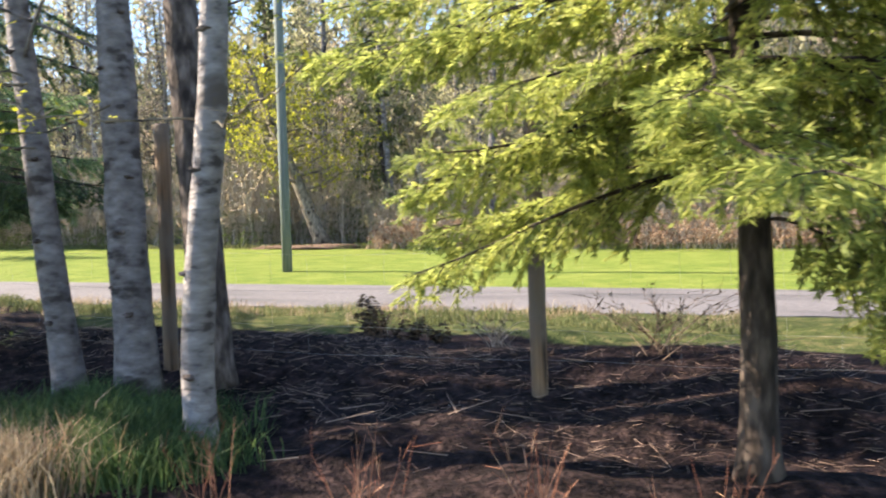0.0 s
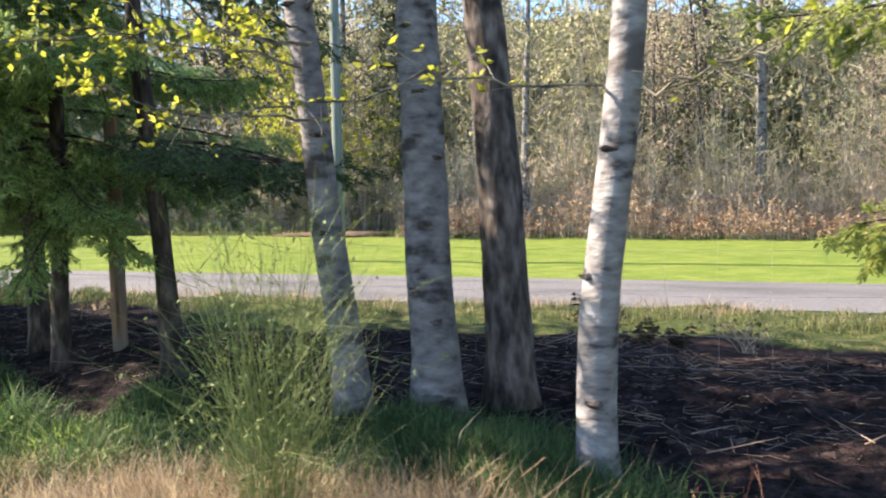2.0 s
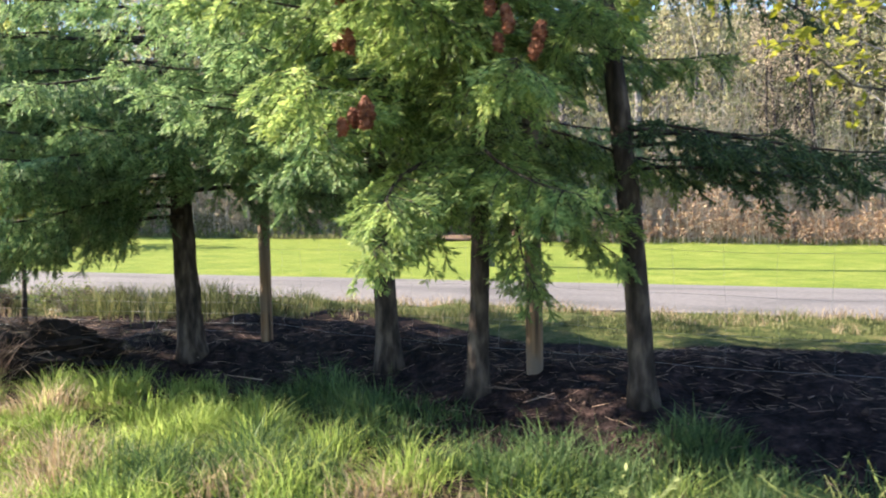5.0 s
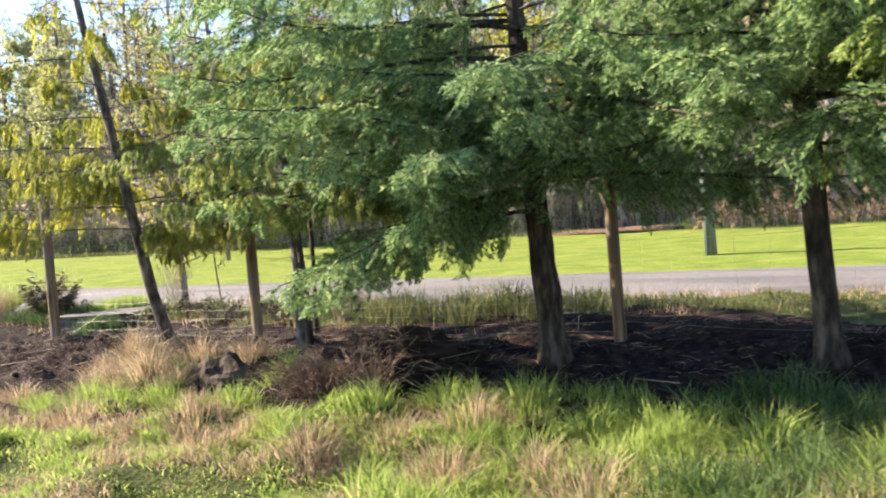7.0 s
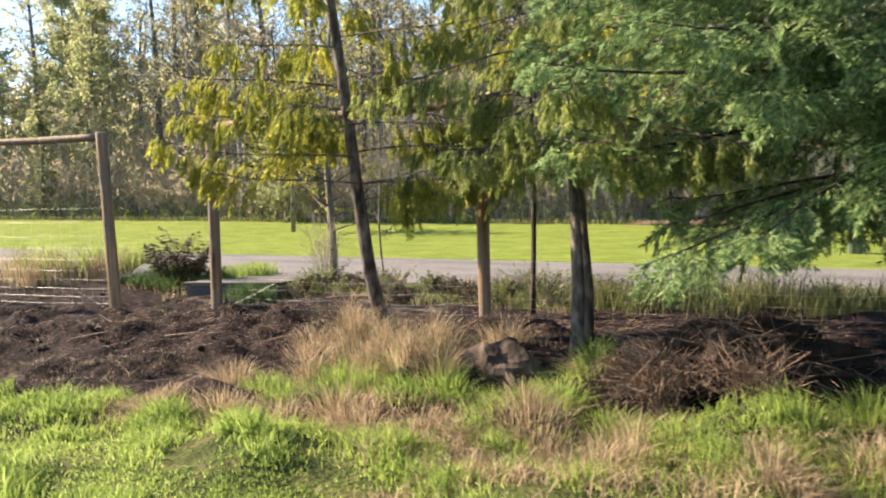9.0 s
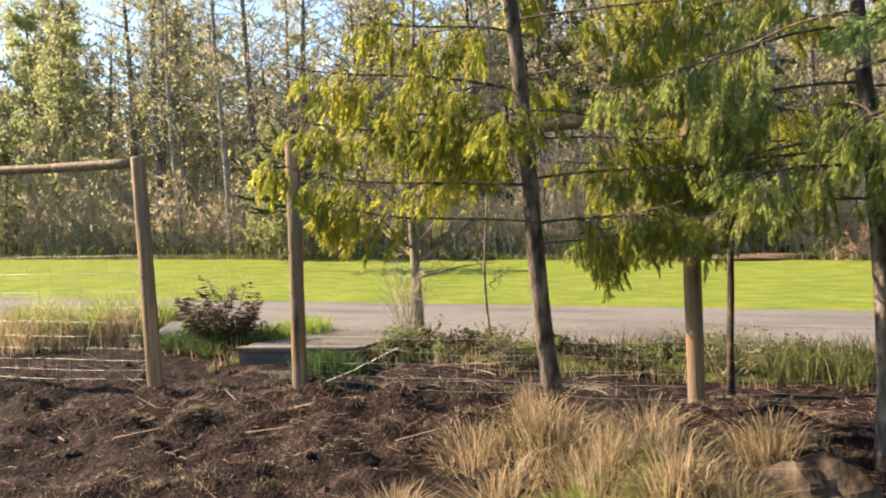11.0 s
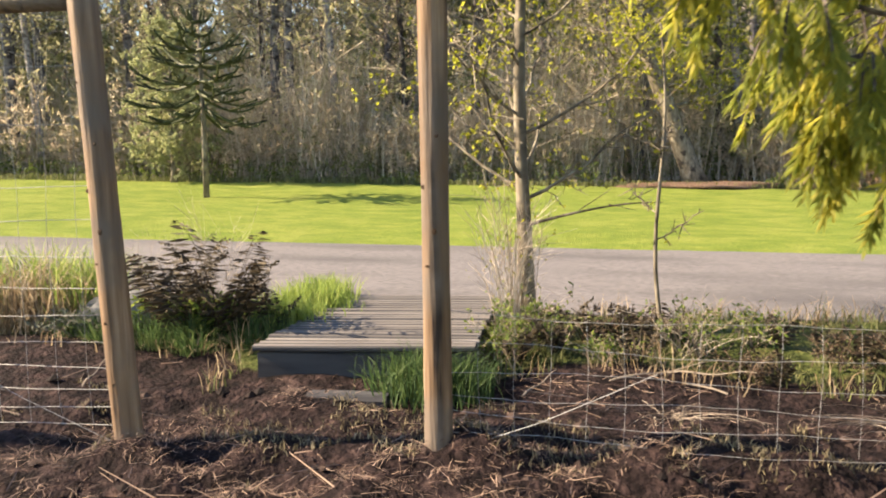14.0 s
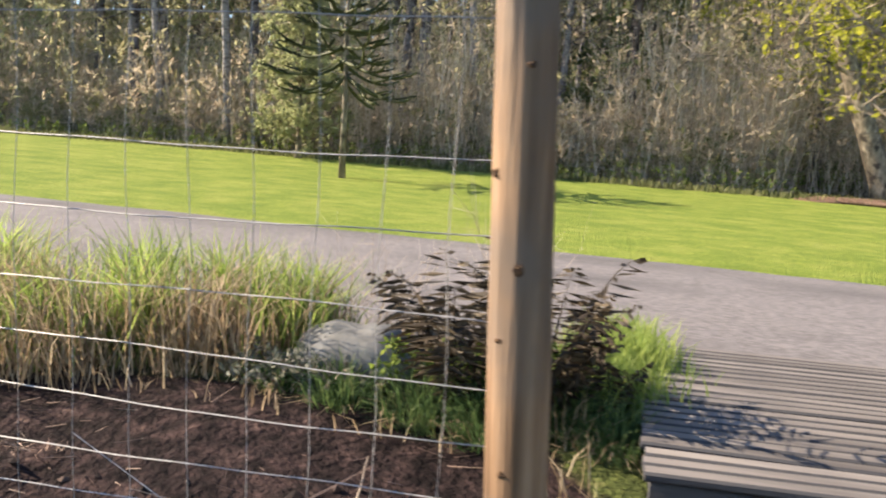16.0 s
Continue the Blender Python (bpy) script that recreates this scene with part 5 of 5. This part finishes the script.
grass_patch("dry_grass", "straw-coloured grass on the road verge", vd, np.clip(0.1 + 0.25 * patch_noise(vd[:, 0], vd[:, 1], 2.6, 9), 0.05, 0.34) * np.interp(vd[:, 0], [1.6, 2, 6, 10], [1, 0.6, 0.7, 0.6]), GRASS_DRY, 0.007, 1.0)
grass_patch("verge_grass", "tall rushes by the ditch", clumped([(6.3, 1.0), (6.9, 1.2), (5.8, 1.2), (7.6, 0.9), (8.6, 0.8), (7.2, 0.6), (8.1, 0.5)], 1700, 0.16), 0.42, VERGE_DULL, 0.009, 1.0)
grass_patch("dry_grass", "bleached tall grass clumps beside the ditch", clumped([(-1.9, 1.8), (-2.4, 1.6), (-3.0, 1.9), (-1.4, 2.2), (-2.8, 1.4), (-3.5, 1.7), (-1.7, 1.9)], 1800, 0.14), 0.5, GRASS_DRY, 0.007, 1.0, 0.5)
grass_patch("verge_grass", "green blades among the dry clumps", clumped([(-1.5, 2.1), (-2.2, 1.9), (-2.6, 1.7), (-3.2, 1.8), (-1.5, 2.35), (-3.45, 2.4), (-1.9, 2.3), (-2.5, 2.3)], 2600, 0.11), 0.47, GRASS, 0.011, 0.9, 0.5)
# Dark green tussock; part of its darkness is shade put into the colour.
grass_patch("verge_grass", "green tussock against the footbridge", clumped([(1.42, 0.86), (1.58, 0.8), (1.3, 0.78)], 1200, 0.1), 0.27, SHADE_SEDGE, 0.009, 0.8)
grass_patch("verge_grass", "bright grass edging the footbridge", clumped([(0.2, 2.0), (0.28, 2.6), (0.2, 3.0), (0.1, 2.4)], 2600, 0.12), 0.26, GRASS, 0.009, 0.6)
e_pts = scatter(11000, (-30, 40), (18.3, 19.3))
grass_patch("rough_grass", "rough long grass at the lawn's far edge", e_pts, 0.2, VERGE_DULL, 0.025, 0.6)

# straw and twig litter on the soil
lt = scatter(46000, (-4, 20), (-4.5, 1.3), lambda x, y: (dist(x, y) > -1.3) & (dist(x, y) < 2.3) & (rng.random(len(x)) < np.interp(x, [-1, 1, 6, 9, 13, 15], [0.35, 1, 1, 0.4, 0.7, 1.3]) * np.where((x > 2.7) & (x < 5.2) & (y > -2.2), 0.4, 1.0) * (0.6 + 0.8 * patch_noise(x, y, 1.7, 15))))
lb = Build()
n = len(lt)
p = np.stack([lt[:, 0], lt[:, 1], land(lt[:, 0], lt[:, 1]) + 0.006], 1)
a = rng.uniform(0, 6.28, n)
ln = rng.uniform(0.03, 0.15, n)
lb.twigs(p, p + np.stack([np.cos(a) * ln, np.sin(a) * ln, rng.uniform(-0.1, 0.35, n) * ln], 1), 0.0019, 0.001)
solid("straw_litter", lb, STRAW, "straw and dry stalks strewn over the dark soil", "litter", kind="stuff")
lt = scatter(700, (-3, 20), (-4.8, 0.9), lambda x, y: (rng.random(len(x)) < np.interp(x, [6, 9, 13, 15], [1, 0.4, 0.6, 1.0])) & (dist(x, y) > -0.9) & (dist(x, y) < 2.2))
tb = Build()
n = len(lt)
p = np.stack([lt[:, 0], lt[:, 1], land(lt[:, 0], lt[:, 1]) + 0.012], 1)
a = rng.uniform(0, 6.28, n)
ln = rng.uniform(0.12, 0.4, n)
tb.twigs(p, p + np.stack([np.cos(a) * ln, np.sin(a) * ln, rng.uniform(-0.05, 0.25, n) * ln], 1), 0.0045, 0.002)
solid("fallen_twigs", tb, STRAW, "pale fallen twigs on the dark soil", "twigs", kind="stuff")


mt = scatter(70000, (-3, 8), (-3.2, 0.9), lambda x, y: (dist(x, y) > -0.9) & (dist(x, y) < 2.9) & (patch_noise(x, y, 2.4, 5) > np.interp(x, [-0.5, 0.8, 2.4, 2.9], [0.55, 0.1, 0.1, 0.45])))
mp = Build()
n = len(mt)
a = rng.uniform(0, 6.28, n)
k = rng.uniform(0.04, 0.14, n)
mp.blades(np.stack([mt[:, 0], mt[:, 1], land(mt[:, 0], mt[:, 1]) + 0.002], 1), rng.uniform(0.01, 0.05, n), 0.004, np.stack([np.cos(a) * k, np.sin(a) * k, -0.1 * k], 1))
solid("dead_grass_mat", mp, STRAW, "flattened mats of dead grass on the soil", "litter", kind="stuff")
ms = scatter(70000, (-3, 8), (-3.2, 0.9), lambda x, y: (dist(x, y) > -0.7) & (dist(x, y) < 3.0) & (patch_noise(x, y, 3.1, 12) > np.interp(x, [-0.5, 0.8, 2.4, 2.9], [0.6, 0.24, 0.24, 0.5])))
mo = Build()
n = len(ms)
a = rng.uniform(0, 6.28, n)
k = rng.uniform(0.01, 0.045, n)
mo.blades(np.stack([ms[:, 0], ms[:, 1], land(ms[:, 0], ms[:, 1]) - 0.004], 1), rng.uniform(0.015, 0.06, n), 0.007, np.stack([np.cos(a) * k, np.sin(a) * k, -0.1 * k], 1))
solid("moss", mo, MOSS, "olive moss and short dead grass on the soil", "moss", kind="stuff")
# clods of soil
ct = scatter(5200, (-4, 20), (-4.5, 1.2), lambda x, y: (dist(x, y) > -0.9) & (dist(x, y) < 2.2) & (rng.random(len(x)) < np.interp(x, [4, 8], [1, 0.4])))
OCTA = np.array([[1, 0, 0], [0, 1, 0], [-1, 0, 0], [0, -1, 0], [0, 0, 1], [0, 0, -1]], float)
OCTF = np.array([[0, 1, 4], [1, 2, 4], [2, 3, 4], [3, 0, 4], [1, 0, 5], [2, 1, 5], [3, 2, 5], [0, 3, 5]])
n = len(ct)
sz = 0.01 + 0.034 * rng.random(n) ** 3
cv = OCTA[None] * sz[:, None, None] * rng.uniform(0.6, 1.3, (n, 6, 1)) * [1.2, 1.0, 0.7] + rng.normal(size=(n, 6, 3)) * 0.15 * sz[:, None, None]
cv += np.stack([ct[:, 0], ct[:, 1], land(ct[:, 0], ct[:, 1]) + 0.003], 1)[:, None]
cl = Build()
cl.add(cv, (np.arange(n)[:, None, None] * 6 + OCTF).reshape(-1, 3))
solid("soil_clods", cl, CLOD_SOIL, "loose clods of dark brown soil", "soil", kind="stuff")


# ---- shrubs, stump, stones ----
def shrub(name, label, base, n, h, spread, mat, stem=TWIG, leaf=None, n_leaf=0, leaf_size=0.03, r=0.004, arch=0.3, category="shrub", side=7):
    z0 = float(land(*base)) - 0.03
    t = thing(name, label, category, (*base, z0))
    st, lf, tw = Build(), Build(), Build()
    for _ in range(n):
        a, l = rng.uniform(0, 6.28), h * rng.uniform(0.5, 1.1)
        s = np.linspace(0, 1, 6)
        o = np.array([math.cos(a), math.sin(a), 0])
        sp = spread * rng.uniform(0.1, 1)
        q = rng.normal(size=3) * [0.06, 0.06, 0] + np.outer(s ** 1.2 * sp, o) + np.outer(l * (s - arch * s ** 3), [0, 0, 1])
        st.tube(q, r * (1 - s * 0.75), 3, cap=False)
        k = side
        f = rng.uniform(0.3, 1, k)
        root = np.stack([np.interp(f, s, q[:, j]) for j in range(3)], 1)
        e = root + unit(rng.normal(size=(k, 3)) * 0.5 + o * 0.3 + [0, 0, 0.8 - arch]) * h * rng.uniform(0.1, 0.3, (k, 1))
        (st if n_leaf else tw).twigs(root, e, r * 0.5, r * 0.25)
        if n_leaf:
            w = rng.integers(0, k, n_leaf)
            lf.leaves(root[w] + (e - root)[w] * rng.uniform(0, 1, (n_leaf, 1)), rng.normal(size=(n_leaf, 3)), leaf_size * rng.uniform(0.6, 1.4, n_leaf), leaf_size * 0.5)
    part("stem_tuft", st, stem, t, kind="stuff")
    if n_leaf:
        part("foliage", lf, mat, t)
    else:
        part("twig_tuft", tw, stem, t, kind="stuff")
    return t


def fern(label, base, n, l, mat, stand=0.8):
    """Fronds with paired leaflets."""
    z0 = float(land(*base)) - 0.02
    t = thing("fern", label, "fern", (*base, z0))
    for _ in range(n):
        a = rng.uniform(0, 6.28)
        o, sd = np.array([math.cos(a), math.sin(a), 0]), np.array([-math.sin(a), math.cos(a), 0])
        ll = l * rng.uniform(0.6, 1.1)
        s = np.linspace(0, 1, 18)
        up = stand * rng.uniform(0.7, 1.15)
        q = np.outer(s * ll * 0.36, o) + np.outer(ll * up * (s - 0.35 * s ** 2.5), [0, 0, 1])
        b = Build()
        b.tube(q, 0.004 * (1 - s) + 0.0012, 4, cap=False)
        for sg in (-1, 1):
            w = 0.10 * np.sin(np.pi * np.clip(s[3:] * 0.95 + 0.05, 0, 1)) + 0.02
            b.leaves(q[3:], sd * sg + o * 0.35 + rng.normal(size=(15, 3)) * 0.15 + [0, 0, -0.1], w * ll * 1.5, 0.022)
        part("frond", b, mat, t)
    return t


shrub("broom_shrub", "wispy green broom shrub with upright stems", (14.72, -5.6), 100, 1.7, 0.45, BROOM, BROOM, n_leaf=5, leaf_size=0.025, arch=0.15, r=0.0024)
shrub("broom_shrub", "low broom shoots in the grass", (13.6, -5.1), 34, 0.6, 0.4, BROOM, BROOM, n_leaf=8, leaf_size=0.03)
shrub("broom_shrub", "pale green weed shoots in the grass", (12.75, -5.2), 22, 0.55, 0.3, BROOM, BROOM, n_leaf=12, leaf_size=0.035)
for bx, by, bn in ((17.3, -5.4, 14), (16.5, -5.4, 12), (15.5, -5.3, 10), (18.1, -5.4, 16), (18.9, -5.5, 12), (13.0, -5.4, 12), (14.3, -5.4, 16)):
    shrub("dry_stalks", "reddish dry weed stalks in the grass", (bx, by), bn, 0.5, 0.22, TWIG_RED, TWIG_RED, r=0.0036, arch=0.05, side=2, category="weeds")
shrub("dead_brush", "tangle of pale dead brush beside the broom", (14.9, -5.3), 50, 0.5, 0.9, TWIG_PALE, TWIG_PALE, arch=0.7, r=0.006)
shrub("dead_brush", "heap of brown dead brush beside the root mass", (6.75, -2.25), 240, 0.7, 0.65, TWIG_BROWN, TWIG_BROWN, arch=0.55, r=0.004)
shrub("dead_brush", "pale dead stalks around the root mass", (7.35, -2.45), 80, 0.6, 0.45, TWIG_BROWN, TWIG_BROWN, arch=0.25, r=0.0035)
shrub("verge_shrub", "dark evergreen verge shrub", (-0.35, 1.75), 44, 0.45, 0.45, BUSH_G, BUSH_G, n_leaf=22, leaf_size=0.05)
for tx, ty, th in ((-0.62, 1.55, 0.36), (-0.3, 1.5, 0.4), (0.0, 1.62, 0.36), (-0.1, 1.95, 0.36), (-0.8, 1.95, 0.36), (0.22, 1.5, 0.26), (-1.0, 1.6, 0.3), (-1.3, 1.72, 0.3)):
    tussock("dark green sedge tussock at the ditch", tx, ty, 360, th, 0.16, SHADE_SEDGE, 30)
shrub("dry_stalks", "pale wispy seed stalks above the ferns", (-0.3, 1.9), 16, 1.0, 0.5, TWIG_PALE, TWIG_PALE, r=0.0018, arch=0.1, side=9, category="weeds")
shrub("dry_stalks", "pale wispy seed stalks above the ferns", (-1.0, 2.2), 14, 0.8, 0.4, TWIG_PALE, TWIG_PALE, r=0.0018, arch=0.1, side=9, category="weeds")
shrub("dead_brush", "flattened pale dead stalks on the soil bank", (2.7, 0.55), 50, 0.16, 0.6, TWIG, TWIG, arch=0.9, r=0.0022, side=3)
shrub("dead_brush", "flattened pale dead stalks on the soil bank", (3.9, 0.45), 44, 0.16, 0.6, TWIG, TWIG, arch=0.9, r=0.0022, side=3)
fern("brown dead fern rising from the verge shrub", (-0.12, 1.6), 22, 1.1, FERN, 1.0)
fern("brown dead fern rising from the verge shrub", (-0.5, 1.65), 22, 1.05, FERN, 1.0)
fern("small brown fern leaning over the footbridge", (0.18, 1.8), 9, 0.55, FERN)
shrub("sapling_shoots", "pale upright shoots around the sapling", (1.85, 2.0), 40, 1.1, 0.3, YOUNG, TWIG_PALE, n_leaf=3, leaf_size=0.03, arch=0.1)
shrub("verge_shrub", "leafy scrub around the sapling's foot", (2.0, 1.75), 46, 0.5, 0.45, BUSH_G, TWIG, n_leaf=16, leaf_size=0.035)
fern("brown fern beside the sapling", (2.15, 1.6), 8, 0.6, FERN)
fern("brown fern on the verge", (2.75, 1.7), 6, 0.6, FERN)
shrub("verge_shrub", "twiggy verge scrub with few leaves", (3.0, 1.6), 30, 0.5, 0.5, BUSH_G, TWIG, n_leaf=8, leaf_size=0.035)
shrub("verge_shrub", "green verge scrub with dry stems", (5.2, 1.3), 44, 0.55, 0.6, BUSH_G, TWIG, n_leaf=12, leaf_size=0.035)
shrub("verge_shrub", "green verge scrub with dry stems", (8.2, 1.0), 44, 0.5, 0.6, BUSH_G, TWIG, n_leaf=10, leaf_size=0.035)
for bx, by, bh, dark in ((1.75, 1.45, 0.35, 0), (2.45, 1.9, 0.42, 1), (2.5, 1.35, 0.3, 0), (3.5, 1.9, 0.4, 0), (3.9, 1.4, 0.38, 1), (4.5, 1.7, 0.42, 0), (5.8, 1.6, 0.45, 1), (-1.6, 2.2, 0.4, 0), (-0.75, 2.1, 0.5, 1), (2.9, 1.95, 0.4, 1), (4.2, 1.15, 0.34, 1), (5.0, 1.9, 0.4, 1), (3.3, 1.25, 0.3, 1)):
    shrub("verge_shrub", "low dark green verge scrub with dead stems" if dark else "low leafy verge scrub among dry grass", (bx, by), 30, bh * 0.8, 0.3, FERN if dark else BUSH_G, TWIG_BROWN if dark else TWIG, n_leaf=14, leaf_size=0.035)
    fern("small brown fern in the verge scrub", (bx + 0.15, by - 0.1), 4, 0.42, FERN, 1.0)
for sx, sy, sl, sa in ((2.45, 0.95, 0.7, 20), (2.8, 1.1, 0.5, -25), (3.1, 0.9, 0.6, 150), (1.95, 0.8, 0.4, 60), (4.0, 0.75, 0.7, 10), (-0.6, 0.6, 0.4, 100)):
    sk = Build()
    t = np.linspace(0, 1, 8)
    sk.tube(np.stack([np.cos(radians(sa)) * t * sl, np.sin(radians(sa)) * t * sl, 0.02 + 0.06 * t + 0.01 * np.sin(t * 9)], 1), 0.006 * (1 - 0.7 * t), 6, 0.06)
    solid("fallen_branch", sk, TWIG, "pale dead branch lying on the soil bank", "branch", (sx, sy, float(land(sx, sy))), "fallen branches")
shrub("verge_shrub", "dark verge scrub by the road", (15.95, -1.2), 26, 0.45, 0.35, FERN, TWIG_BROWN, n_leaf=8, leaf_size=0.035)
fern("dark brown dead fern at the road edge", (15.9, -1.15), 9, 0.75, FERN, 1.0)
fern("dark brown dead fern at the road edge", (16.3, -1.25), 10, 0.6, FERN, 0.7)
fern("dark brown dead fern at the road edge", (16.65, -1.3), 7, 0.55, FERN, 0.7)
shrub("verge_shrub", "dark verge scrub by the road", (17.2, -1.3), 22, 0.45, 0.45, FERN, TWIG, n_leaf=6, leaf_size=0.035)
shrub("verge_shrub", "twiggy bramble by the fence", (18.7, -2.7), 26, 0.65, 0.8, FERN, TWIG_BROWN, n_leaf=4, leaf_size=0.035)

sb = Build()
sb.blob((0, 0, 0.0), (0.34, 0.26, 0.24), 0.16, 26, 16, 2.2, 4)
stump = thing("tree_stump", "weathered grey-brown stump half sunk in the grass", "stump", (5.45, -1.85, float(land(5.45, -1.85)) + 0.07))
part("body", sb, ROOT, stump)
rb = Build()
for k in range(5):
    an = k * 1.3
    t = np.linspace(0, 1, 6)
    rb.tube(np.stack([np.cos(an) * (0.18 + t * 0.35), np.sin(an) * (0.15 + t * 0.3), 0.06 - t * 0.12], 1), 0.055 * (1 - t) + 0.012, 7, 0.1)
part("roots", rb, ROOT, stump)
rm = thing("root_mass", "dark upturned root mass in a soil hollow", "root mass", (7.25, -1.75, float(land(7.25, -1.75))))
cb = Build()
cb.blob((0, -0.1, 0.13), (0.8, 0.46, 0.28), 0.2, 40, 24, 4.5, 9)
part("clod", cb, CLOD, rm)
rt = Build()
k = 520
a = rng.uniform(0, 6.28, k)
q = rng.random(k) ** 0.6
p = np.stack([np.cos(a) * 0.85 * q, -0.15 + np.sin(a) * 0.45 * q, 0.38 * (1 - q * q) + rng.uniform(-0.04, 0.06, k)], 1)
rt.twigs(p, p + rng.normal(size=(k, 3)) * [0.16, 0.13, 0.11], 0.0045, 0.002)
part("root_tangle", rt, TWIG_BROWN, rm, kind="stuff")
st = Build()
st.blob((0, 0, 0), (0.33, 0.22, 0.22), 0.16, 26, 16, 1.6, 3)
shrub("dead_plant", "grey dead leafy plant slumped over the stone", (-1.2, 1.7), 34, 0.36, 0.35, GREYLEAF, TWIG, n_leaf=12, leaf_size=0.05, arch=0.6)
solid("stone", st, STONE, "pale grey stone half hidden in the verge plants", "stone", (-1.02, 1.88, float(land(-1.02, 1.88)) + 0.08), smooth=True)
